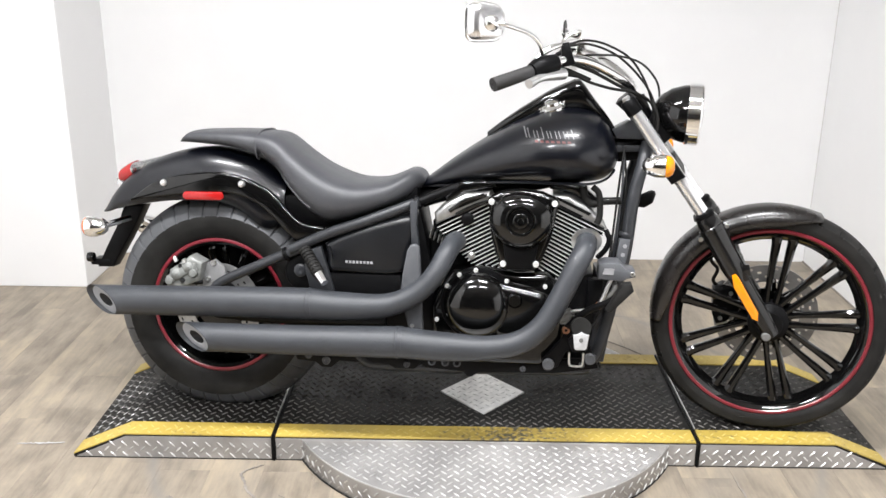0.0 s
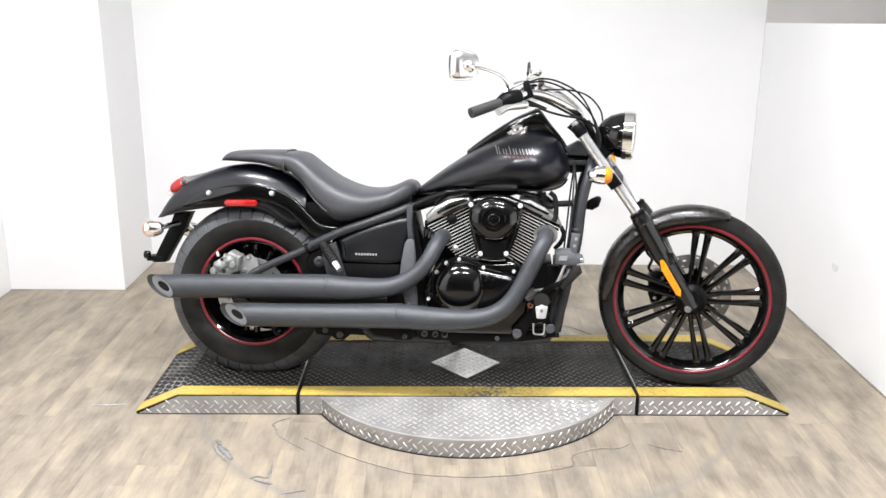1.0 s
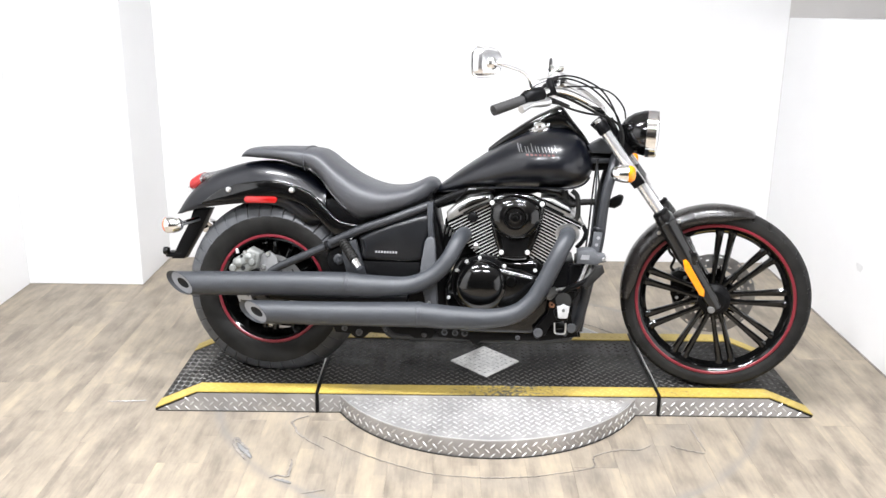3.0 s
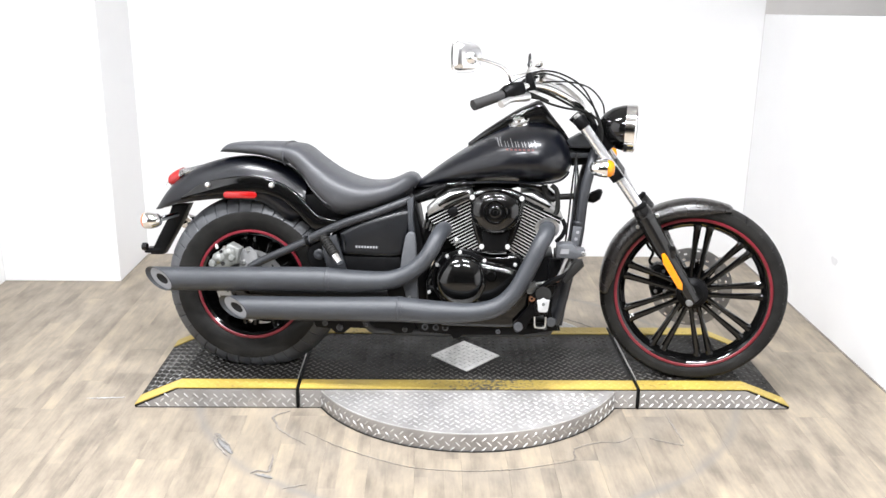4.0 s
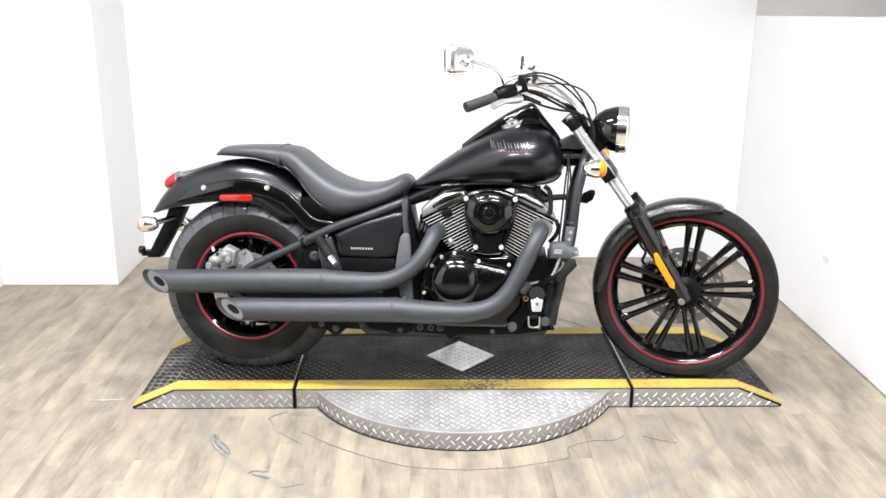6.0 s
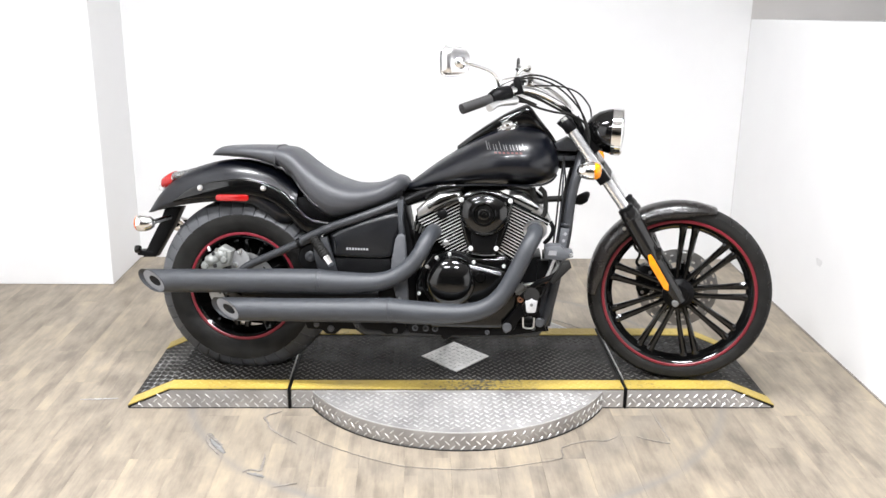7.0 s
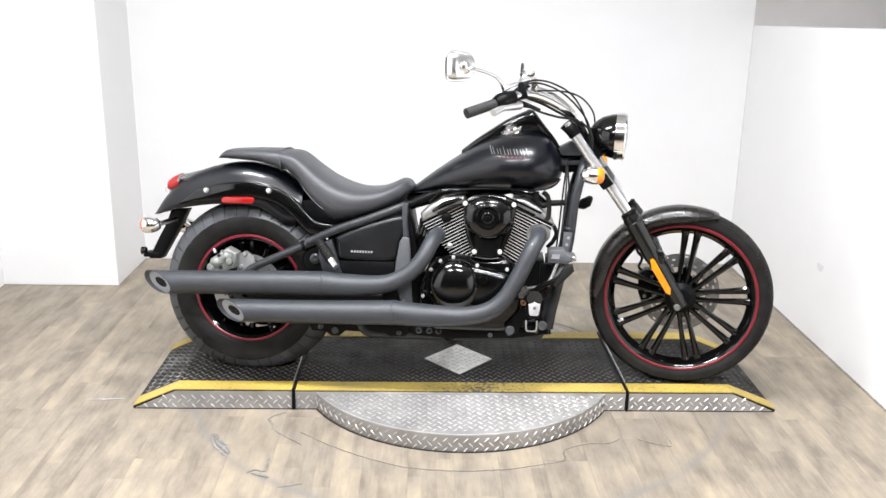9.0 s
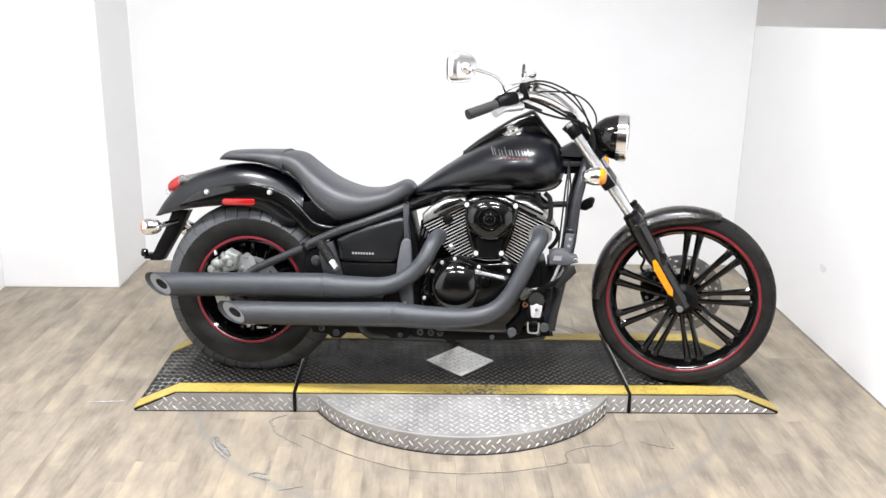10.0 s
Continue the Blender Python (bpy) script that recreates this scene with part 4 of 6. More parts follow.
def tank_side(x, z):
    """How far to the right the tank's skin lies at (x, z)."""
    top, low, w = float(tt(x)), float(tb(x)), float(tw(x))
    mid = low + (top - low) * 0.38
    s = min(abs(z - mid) / ((top - mid) if z > mid else (mid - low)), 1.0)
    return -w * (1 - s**TANK_P) ** (1 / TANK_P)


def decal(name, quads, material, lift, label):
    """Thin flat marks on the tank's skin; quads of four (x, z)."""
    verts, faces = [], []
    for q in quads:
        n = 5
        k = len(verts)
        for i in range(n):
            for j in range(2):
                a, b = (q[0], q[3]) if not j else (q[1], q[2])
                x, z = a[0] + (b[0] - a[0]) * i / (n - 1), a[1] + (b[1] - a[1]) * i / (n - 1)
                verts.append((x, tank_side(x, z) - lift, z))
        faces += [(k + 2 * i, k + 2 * i + 2, k + 2 * i + 3, k + 2 * i + 1) for i in range(n - 1)]
    return part(name, (verts, faces), material, tank, label)


strokes = []
for x, wide, tall in ((0.912, 0.0035, 0.030), (0.921, 0.0030, 0.026), (0.936, 0.0026, 0.020), (0.946, 0.0026, 0.020), (0.960, 0.0026, 0.030), (0.973, 0.0026, 0.020), (0.982, 0.0026, 0.020), (0.996, 0.0026, 0.020), (1.006, 0.0026, 0.020), (1.019, 0.0026, 0.020), (1.029, 0.0026, 0.020), (1.042, 0.0030, 0.025)):
    z, lean = 0.860, 0.34
    strokes.append([(x, z), (x + wide, z), (x + wide - lean * tall, z + tall), (x - lean * tall, z + tall)])
decal("maker_mark", strokes, M_FAINT, 0.0012, "slanted silver strokes of a maker's mark")
decal("red_mark", [[(0.938 + 0.015 * k, 0.848), (0.947 + 0.015 * k, 0.848), (0.945 + 0.015 * k, 0.854), (0.936 + 0.015 * k, 0.854)] for k in range(7)], M_REDD, 0.0012, "small red marks")

# dash panel and filler cap on the tank
ct = height([(0.795, 0.866), (0.858, 0.916), (0.962, 0.986), (1.030, 1.019), (1.050, 1.027), (1.064, 1.020), (1.10, 0.974), (1.144, 0.921), (1.165, 0.890)])
cl = height([(0.795, 0.845), (0.858, 0.88), (0.962, 0.925), (1.06, 0.935), (1.10, 0.925), (1.144, 0.89), (1.165, 0.86)])
cw = height([(0.795, 0.018), (0.86, 0.040), (0.96, 0.058), (1.06, 0.064), (1.11, 0.050), (1.165, 0.030)])
dash = part("dash_panel", shellform(eased(0.795, 1.165, 36), ct, cl, cw, 3.2, 24), M_GLOSS, bike, "gloss black dash panel on the tank")
part("dash_trim", tube([(x, -float(cw(x)) - 0.001, float(ct(x)) - 0.018) for x in np.linspace(1.06, 1.155, 8)], 0.004, 6), M_PLAST, dash)
cap = part("filler_cap", spin([(0.036, 0), (0.037, 0.010), (0.034, 0.016), (0.024, 0.020), (0.022, 0.027), (0.010, 0.030), (0, 0.030)], (0.985, -0.055, 0.936), (-0.25, -0.45, 1), 28), M_CHROME, tank, "chrome filler cap")
for k in range(10):
    a = 2 * math.pi * k / 10
    part("cap_knurl", spin([(0.005, 0), (0.006, 0.012), (0.0, 0.014)], (0.985 + 0.033 * math.cos(a) - 0.003, -0.055 + 0.03 * math.sin(a), 0.938 + 0.012 * math.cos(a) + 0.013 * math.sin(a)), (-0.25, -0.45, 1), 8), M_CHROME, cap)

# ---- exhausts ----
def exhaust(name, axis, radii, joint, label):
    """A slash-cut silencer with its header pipe; axis from the tail to the engine."""
    both = spline(np.c_[np.array(axis, float), np.array(radii, float)], 8)
    both = np.r_[both[:1], both[both[:, 0] > both[0, 0] + 0.085]]
    verts, faces = tube(both[:, :3], list(both[:, 3]), 32, smooth=False, caps=False)
    c, r = both[0, :3], both[0, 3]
    cut = lambda p: -1.45 * (p[1] - c[1]) - 0.5 * (p[2] - c[2])
    for k in range(32):
        p = np.array(verts[k])
        verts[k] = p + np.array((cut(p), 0, 0))
    pipe = part(name, (verts, faces), M_MATTE, bike, label)
    ring = lambda rad, deep: [(c[0] + cut((0, c[1] + rad * math.cos(t), c[2] + rad * math.sin(t))) + deep, c[1] + rad * math.cos(t), c[2] + rad * math.sin(t)) for t in np.linspace(0, 2 * math.pi, 32, endpoint=False)]
    quads = lambda a: [(a * 32 + j, a * 32 + (j + 1) % 32, a * 32 + 32 + (j + 1) % 32, a * 32 + 32 + j) for j in range(32)]
    part("pipe_lip", (ring(r, 0) + ring(r * 0.985, -0.002) + ring(r * 0.955, 0.0) + ring(r * 0.94, 0.03), quads(0) + quads(1) + quads(2)), M_MATTE, pipe)
    part("end_plate", (ring(r * 0.945, 0.016) + ring(r * 0.50, 0.011) + ring(r * 0.43, 0.013), quads(0) + quads(1)), M_CAPR, pipe, "grey slanted end plate")
    part("outlet", (ring(r * 0.43, 0.013) + ring(r * 0.43, 0.06), quads(0) + [tuple(range(32, 64))]), M_DARK, pipe, "dark outlet")
    j, d, rj = joint
    part("joint_band", spin([(rj, 0), (rj + 0.0015, 0.002), (rj + 0.0015, 0.006), (rj, 0.008)], j, d, 32), M_MATTE, pipe)
    return pipe


exhaust("upper_exhaust", [(-0.305, -0.25, 0.354), (-0.05, -0.25, 0.363), (0.162, -0.25, 0.370), (0.318, -0.25, 0.373), (0.326, -0.25, 0.373), (0.413, -0.25, 0.371), (0.530, -0.247, 0.378), (0.600, -0.243, 0.403), (0.650, -0.236, 0.442), (0.681, -0.225, 0.484), (0.702, -0.20, 0.527), (0.716, -0.155, 0.550), (0.722, -0.11, 0.552)],
        [0.0425, 0.0435, 0.0445, 0.0455, 0.0445, 0.041, 0.034, 0.031, 0.0295, 0.029, 0.029, 0.029, 0.029], ((0.312, -0.25, 0.373), (1, 0, 0), 0.0452), "matte black upper exhaust pipe with a slash-cut end")
exhaust("lower_exhaust", [(-0.020, -0.28, 0.266), (0.17, -0.28, 0.270), (0.378, -0.28, 0.276), (0.580, -0.28, 0.283), (0.588, -0.28, 0.283), (0.706, -0.28, 0.278), (0.835, -0.278, 0.281), (0.925, -0.275, 0.304), (0.985, -0.27, 0.357), (1.030, -0.262, 0.440), (1.066, -0.25, 0.520), (1.088, -0.22, 0.560), (1.094, -0.16, 0.575)],
        [0.041, 0.042, 0.043, 0.045, 0.044, 0.041, 0.034, 0.0325, 0.031, 0.030, 0.030, 0.030, 0.030], ((0.574, -0.28, 0.283), (1, 0, 0.02), 0.0448), "matte black lower exhaust pipe with a slash-cut end")

# ---- engine ----
case = [(0.690, 0.44), (0.715, 0.47), (0.80, 0.485), (0.90, 0.470), (0.985, 0.475), (1.02, 0.45), (1.05, 0.36), (1.04, 0.25), (0.98, 0.195), (0.72, 0.19), (0.66, 0.25), (0.655, 0.36)]
engine = part("engine_case", slab(case, -0.15, 0.16, 0.02, 3), M_GLOSS, bike, "gloss black engine case")
cx, cz = 0.792, 0.376
part("clutch_cover", spin([(0.0975, 0), (0.098, 0.018), (0.0965, 0.030), (0.092, 0.042), (0.083, 0.054), (0.067, 0.065), (0.044, 0.0715), (0.022, 0.075), (0, 0.076)], (cx, -0.15, cz), (0, -1, 0), 64), M_COVER, engine, "domed gloss black clutch cover")
part("clutch_flange", spin([(0.107, 0), (0.108, 0.010), (0.105, 0.015), (0.096, 0.016)], (cx, -0.15, cz), (0, -1, 0), 64), M_PLAST, engine)
part("case_cover", slab([tuple(p) for p in spline([(0.85, 0.452), (0.93, 0.436), (0.99, 0.420), (1.005, 0.38), (0.98, 0.32), (0.92, 0.285), (0.85, 0.29), (0.83, 0.37), (0.85, 0.452)], 5)[:-1]], -0.15, -0.195, 0.024, 5), M_COVER, engine, "rounded gloss black side cover")
part("oil_filler", spin([(0.022, 0), (0.022, 0.012), (0.016, 0.02), (0, 0.02)], (0.90, -0.185, 0.40), (0, -1, 0), 24), M_GLOSS, engine)
for x, z in ((0.703, 0.429), (0.676, 0.328), (0.700, 0.270), (0.785, 0.478), (0.738, 0.463), (0.874, 0.451), (0.917, 0.300), (0.984, 0.440), (1.000, 0.352)):
    part("case_bolt", bolt_head((x, -0.17, z), (0, -1, 0), 0.0068, 0.012), M_FIN, engine, "bright case bolt")


def cylinder(name, top, low, count, label):
    """Tapering fins between a top fin and a bottom fin, each given by its two ends in x and z."""
    core = [top[0], top[1], low[1], low[0]]
    mid = (sum(p[0] for p in core) / 4, sum(p[1] for p in core) / 4)
    core = [(mid[0] + (x - mid[0]) * 0.94, mid[1] + (z - mid[1]) * 0.96) for x, z in core]
    body = part(name, slab(core, -0.105, 0.105, 0.004), M_FINB, bike, label)
    for k in range(count):
        f = k / (count - 1)
        a, b = ((1 - f) * np.array(top[i]) + f * np.array(low[i]) for i in (0, 1))
        d = (b - a) / np.linalg.norm(b - a)
        n = np.array((-d[1], d[0])) * 0.0012
        for y0, y1, material, nm in ((-0.118, 0.115, M_FINB, "cooling_fin"), (-0.1215, -0.1178, M_FIN, "fin_edge")):
            verts = [(p[0] + s * n[0], y, p[1] + s * n[1]) for y in (y0, y1) for p in (a, b) for s in (-1, 1)]
            part(nm, (verts, [(0, 1, 3, 2), (4, 6, 7, 5), (0, 4, 5, 1), (2, 3, 7, 6), (0, 2, 6, 4), (1, 5, 7, 3)]), material, body, smooth=False)
    return body


rc = cylinder("rear_cylinder", ((0.664, 0.588), (0.815, 0.668)), ((0.800, 0.452), (0.862, 0.488)), 17, "rear cylinder with bright-edged cooling fins")
fc = cylinder("front_cylinder", ((1.150, 0.592), (1.000, 0.660)), ((1.016, 0.452), (0.955, 0.488)), 17, "front cylinder with bright-edged cooling fins")
part("cylinder_head", slab([(0.660, 0.598), (0.655, 0.632), (0.690, 0.664), (0.742, 0.692), (0.815, 0.700), (0.822, 0.680)], -0.128, 0.11, 0.012, 3), M_HEAD, rc, "polished rear cylinder head")
part("cylinder_head", slab([(1.154, 0.602), (1.140, 0.632), (1.090, 0.672), (1.040, 0.700), (0.995, 0.700), (0.992, 0.670)], -0.128, 0.11, 0.012, 3), M_HEAD, fc, "polished front cylinder head")
for parent, mirrored in ((rc, False), (fc, True)):
    for strip in ([(0.706, 0.650), (0.806, 0.694), (0.809, 0.687), (0.714, 0.643)], [(0.730, 0.641), (0.812, 0.678), (0.814, 0.671), (0.738, 0.634)]):
        pts = [((1.812 - x) if mirrored else x, z) for x, z in strip]
        part("head_slot", slab(pts, -0.1305, -0.120, 0.0), M_FINB, parent, "dark slot between the head's ribs", smooth=False)
part("engine_core", slab([(0.635, 0.43), (0.645, 0.60), (0.70, 0.64), (0.80, 0.60), (0.82, 0.44)], -0.06, 0.06, 0.006), M_FINB, bike, "black inner engine casting")
part("spark_plug_cap", spin([(0.019, 0), (0.019, 0.012), (0.012, 0.016), (0, 0.016)], (0.752, -0.118, 0.618), (0, -1, 0), 18), M_PLAST, rc)
part("head_cover", slab([(0.690, 0.655), (0.740, 0.690), (0.83, 0.712), (0.83, 0.735), (0.73, 0.725), (0.68, 0.68)], -0.11, 0.10, 0.01, 3), M_GLOSS, rc)
part("head_cover", slab([(1.115, 0.660), (1.05, 0.702), (0.985, 0.712), (0.985, 0.738), (1.07, 0.728), (1.13, 0.685)], -0.11, 0.10, 0.01, 3), M_GLOSS, fc)
for k, y in enumerate((-0.128, -0.128)):
    pts = [[(0.700, -0.131, 0.640), (0.745, -0.133, 0.672), (0.80, -0.131, 0.690)], [(0.72, -0.131, 0.630), (0.765, -0.133, 0.655), (0.81, -0.131, 0.672)]][k]
    part("head_rib", tube(pts, 0.006, 8), M_GLOSS, rc)
air = spline([(0.905, 0.716), (0.850, 0.708), (0.813, 0.684), (0.818, 0.650), (0.824, 0.585), (0.845, 0.515), (0.868, 0.481), (0.950, 0.483), (0.974, 0.522), (0.997, 0.590), (1.007, 0.650), (1.011, 0.688), (0.965, 0.710)], 5)
def pillow(outline, middle, levels):
    """A bulging cover: the outline drawn in towards its middle, ring by ring; levels of (scale, y)."""
    verts = [(middle[0] + (x - middle[0]) * k, y, middle[1] + (z - middle[1]) * k) for k, y in levels for x, z in outline]
    n = len(outline)
    faces = [(r * n + i, r * n + (i + 1) % n, (r + 1) * n + (i + 1) % n, (r + 1) * n + i) for r in range(len(levels) - 1) for i in range(n)]
    last = len(levels) * n
    verts.append((middle[0], levels[-1][1] - 0.0005, middle[1]))
    faces += [(last - n + i, last - n + (i + 1) % n, last) for i in range(n)]
    return verts, faces


cleaner = part("air_cleaner", slab([tuple(p) for p in air], -0.13, -0.180, 0.014, 4), M_COVER, bike, "bell-shaped gloss black air cleaner cover")
arch = [(0.909 + 0.091 * math.cos(t) * (1 - 0.20 * max(0.0, -math.sin(t)) ** 1.5), 0.630 + (0.079 if math.sin(t) > 0 else 0.084) * math.copysign(abs(math.sin(t)) ** 0.86, math.sin(t))) for t in np.linspace(0, 2 * math.pi, 65)[:-1]]
part("domed_cover", pillow(arch, (0.909, 0.630), ((1.0, -0.172), (0.995, -0.183), (0.975, -0.191), (0.93, -0.200), (0.86, -0.208), (0.76, -0.2145), (0.63, -0.219), (0.48, -0.2215), (0.3, -0.223), (0.12, -0.2235))), M_COVER, cleaner, "bulging gloss black cover")
part("round_cover", spin([(0.043, -0.010), (0.043, 0.002), (0.041, 0.0042), (0.037, 0.0042), (0.034, 0.001), (0.032, -0.001), (0.024, -0.001), (0.021, 0.003), (0.018, 0.0045), (0.009, 0.004), (0.007, 0.006), (0, 0.006)], (0.908, -0.2215, 0.632), (0, -1, 0), 64), M_GLOSS, cleaner, "round stepped cap")
part("lower_panel", slab([(0.871, 0.486), (0.947, 0.488), (0.960, 0.562), (0.860, 0.560)], -0.176, -0.186, 0.005), M_PLAST, cleaner, "matt panel")
for x, z in ((0.824, 0.679), (1.000, 0.680), (0.862, 0.503), (0.955, 0.506)):
    part("cover_bolt", bolt_head((x, -0.184, z), (0, -1, 0), 0.009, 0.012, 14), M_FIN, cleaner, "bright cover bolt")

# ---- frame ----
def bar(name, pts, r, material=M_PLAST, label="", parent=None, seg=12):
    return part(name, tube(pts, r, seg), material, parent or bike, label)


for s in (-1, 1):
    bar("seat_rail", [(0.233, s * 0.15, 0.508), (0.350, s * 0.152, 0.563), (0.455, s * 0.15, 0.602), (0.612, s * 0.13, 0.664)], 0.0155, M_FRAME, "black frame rail")
    bar("swingarm", [(0.000, s * 0.135, 0.330), (0.004, s * 0.138, 0.388), (0.134, s * 0.140, 0.455), (0.263, s * 0.145, 0.513)], 0.0150, M_FRAME, "black swingarm tube")
    bar("swingarm_lower", [(0.0, s * 0.13, 0.306), (0.20, s * 0.135, 0.300), (0.52, s * 0.13, 0.31)], 0.022, M_PLAST)
    bar("down_tube", [(1.262, s * 0.035, 0.86), (1.246, s * 0.085, 0.80), (1.222, s * 0.10, 0.69), (1.209, s * 0.10, 0.545), (1.192, s * 0.10, 0.457), (1.152, s * 0.10, 0.264), (1.12, s * 0.10, 0.200), (1.05, s * 0.105, 0.178), (0.562, s * 0.115, 0.165), (0.45, s * 0.12, 0.18), (0.42, s * 0.12, 0.26)], 0.019, M_FRAME, "black cradle tube")
bar("backbone", [(1.262, 0, 0.88), (1.0, 0, 0.74), (0.7, 0, 0.69), (0.5, 0, 0.62)], 0.03)
bar("cross_rail", [(0.612, -0.13, 0.664), (0.70, -0.10, 0.70), (0.82, -0.08, 0.735)], 0.014)
bar("steering_head", [(1.215, 0, 0.975), (1.275, 0, 0.85)], 0.032)
part("head_bracket", slab([(1.155, 0.884), (1.205, 0.912), (1.250, 0.873), (1.245, 0.858), (1.170, 0.858)], -0.055, 0.055, 0.005), M_FRAME, bike, "dark steering head bracket")
part("head_gusset", slab([(1.16, 0.838), (1.258, 0.842), (1.256, 0.825), (1.165, 0.820)], -0.05, 0.05, 0.003), M_FRAME, bike)
part("head_gusset", slab([(1.165, 0.86), (1.25, 0.86), (1.25, 0.80), (1.18, 0.79)], -0.02, 0.02, 0.004), M_PLAST, bike)
part("radiator", block(1.13, 1.172, -0.085, 0.085, 0.23, 0.47, 0.006), M_PLAST, bike, "black radiator between the tubes")
part("radiator_shroud", slab([(1.15, 0.475), (1.200, 0.47), (1.196, 0.42), (1.165, 0.205), (1.105, 0.200), (1.125, 0.34)], -0.105, 0.105, 0.008), M_FRAME, bike, "black radiator shroud")
horn = part("regulator_box", slab([(1.128, 0.477), (1.129, 0.519), (1.150, 0.526), (1.185, 0.526), (1.203, 0.509), (1.228, 0.506), (1.231, 0.487), (1.208, 0.481), (1.195, 0.474)], -0.215, -0.125, 0.006), M_GREYB, bike, "grey boxed bracket beside the radiator")
part("box_label", slab([(1.140, 0.492), (1.145, 0.509), (1.172, 0.509), (1.170, 0.492)], -0.2175, -0.2145, 0.0), M_SILV, horn, "small silver label", smooth=False)
part("box_bolt", bolt_head((1.222, -0.213, 0.496), (0, -1, 0), 0.007, 0.004), M_STEEL, horn)
side = [tuple(p) for p in spline([(0.338, 0.532), (0.346, 0.50), (0.352, 0.455), (0.40, 0.449), (0.56, 0.453), (0.585, 0.51), (0.604, 0.620), (0.50, 0.600), (0.40, 0.565), (0.338, 0.532)], 4)[:-1]]
cover = part("side_cover", slab(side, -0.105, -0.160, 0.018, 4), M_COVERS, bike, "satin black side cover")
part("cover_mark", join(*[([(x, -0.1615, 0.479), (x + 0.007, -0.1615, 0.479), (x + 0.007, -0.1615, 0.487), (x, -0.1615, 0.487)], [(0, 1, 2, 3)]) for x in np.arange(0.402, 0.484, 0.0105)]), M_SILV, cover, "row of silver blocks", smooth=False)
part("lower_side_cover", slab([(0.355, 0.446), (0.565, 0.449), (0.575, 0.40), (0.560, 0.35), (0.37, 0.345)], -0.105, -0.156, 0.008), M_PLAST, bike, "black plastic lower cover")
part("side_cover", slab(side, 0.105, 0.158, 0.012, 3), M_SATIN, bike, "satin black side cover")
part("exhaust_bracket", slab([(0.570, 0.403), (0.575, 0.457), (0.587, 0.530), (0.596, 0.545), (0.610, 0.549), (0.622, 0.541), (0.627, 0.50), (0.631, 0.406), (0.640, 0.28), (0.600, 0.28)], -0.195, -0.172, 0.006, 3), M_GREYB, bike, "grey exhaust bracket with a rounded top")
part("rail_clamp", slab([(0.588, 0.665), (0.612, 0.672), (0.610, 0.60), (0.618, 0.54), (0.596, 0.54), (0.592, 0.60)], -0.168, -0.140, 0.005), M_MATTE, bike)
part("bracket_rivet", spin([(0.006, 0), (0.006, 0.003), (0.003, 0.003), (0.0025, 0.001), (0, 0.001)], (0.607, -0.194, 0.31), (0, -1, 0), 12), M_POL, bike)
part("engine_mount_mass", slab([(0.27, 0.21), (0.255, 0.44), (0.30, 0.52), (0.45, 0.585), (0.61, 0.64), (0.64, 0.50), (0.66, 0.42), (0.66, 0.20)], -0.095, 0.095, 0.01), M_PLAST, bike, "black gearbox housing")
part("inner_fender", slab([(0.235, 0.52), (0.33, 0.57), (0.60, 0.66), (0.60, 0.70), (0.2, 0.66), (0.17, 0.58)], -0.085, 0.085, 0.006), M_PLAST, bike)
part("under_tray", slab([(0.42, 0.205), (1.15, 0.215), (1.16, 0.185), (0.98, 0.168), (0.44, 0.165)], -0.10, 0.10, 0.006), M_PLAST, bike, "black engine guard tray")
bar("side_stand", [(0.68, 0.13, 0.19), (0.72, 0.22, 0.125), (0.768, 0.338, 0.056)], 0.011, M_PLAST, "black side stand")
part("stand_foot", block(0.742, 0.798, 0.318, 0.362, 0.0475, 0.057, 0.003), M_PLAST, bike)

# lower frame plates with their bolts
low = part("frame_plate", slab([(0.225, 0.225), (0.60, 0.222), (0.63, 0.185), (0.61, 0.160), (0.55, 0.157), (0.53, 0.170), (0.38, 0.172), (0.355, 0.150), (0.325, 0.150), (0.305, 0.165), (0.25, 0.168)], -0.135, -0.112, 0.004), M_PLAST, bike, "black lower frame plate")
for x, z, r in ((0.285, 0.186, 0.011), (0.34, 0.172, 0.013), (0.44, 0.186, 0.008), (0.585, 0.175, 0.010)):
    part("plate_bolt", bolt_head((x, -0.134, z), (0, -1, 0), r, 0.008, 14), M_GREYB, low)
tray = part("skid_rail", slab([(0.62, 0.205), (0.98, 0.212), (1.14, 0.222), (1.15, 0.196), (1.02, 0.172), (0.80, 0.162), (0.78, 0.148), (0.765, 0.148), (0.755, 0.162), (0.64, 0.168)], -0.138, -0.112, 0.004), M_PLAST, bike, "black lower frame rail")
for x in (0.66, 0.70, 0.735):
    part("rail_hole", spin([(0.012, 0), (0.012, 0.003), (0.008, 0.003), (0.007, 0.001), (0, 0.001)], (x, -0.137, 0.188), (0, -1, 0), 16), M_GREYB, tray)
for x, z in ((1.0, 0.192), (1.10, 0.205), (0.93, 0.182)):
    part("rail_bolt", bolt_head((x, -0.137, z), (0, -1, 0), 0.009, 0.008, 12), M_GREYB, tray)

part("pivot_cover", slab([(0.268 + 0.056 * math.cos(t), 0.440 + 0.058 * math.sin(t)) for t in np.linspace(0, 2 * math.pi, 20, endpoint=False)], -0.138, -0.108, 0.010, 3), M_PLAST, bike, "black round cover over the swingarm pivot")
part("pivot_cap", spin([(0.020, 0), (0.020, 0.005), (0.014, 0.009), (0.006, 0.009), (0, 0.007)], (0.262, -0.137, 0.446), (0, -1, 0), 20), M_FRAME, bike)
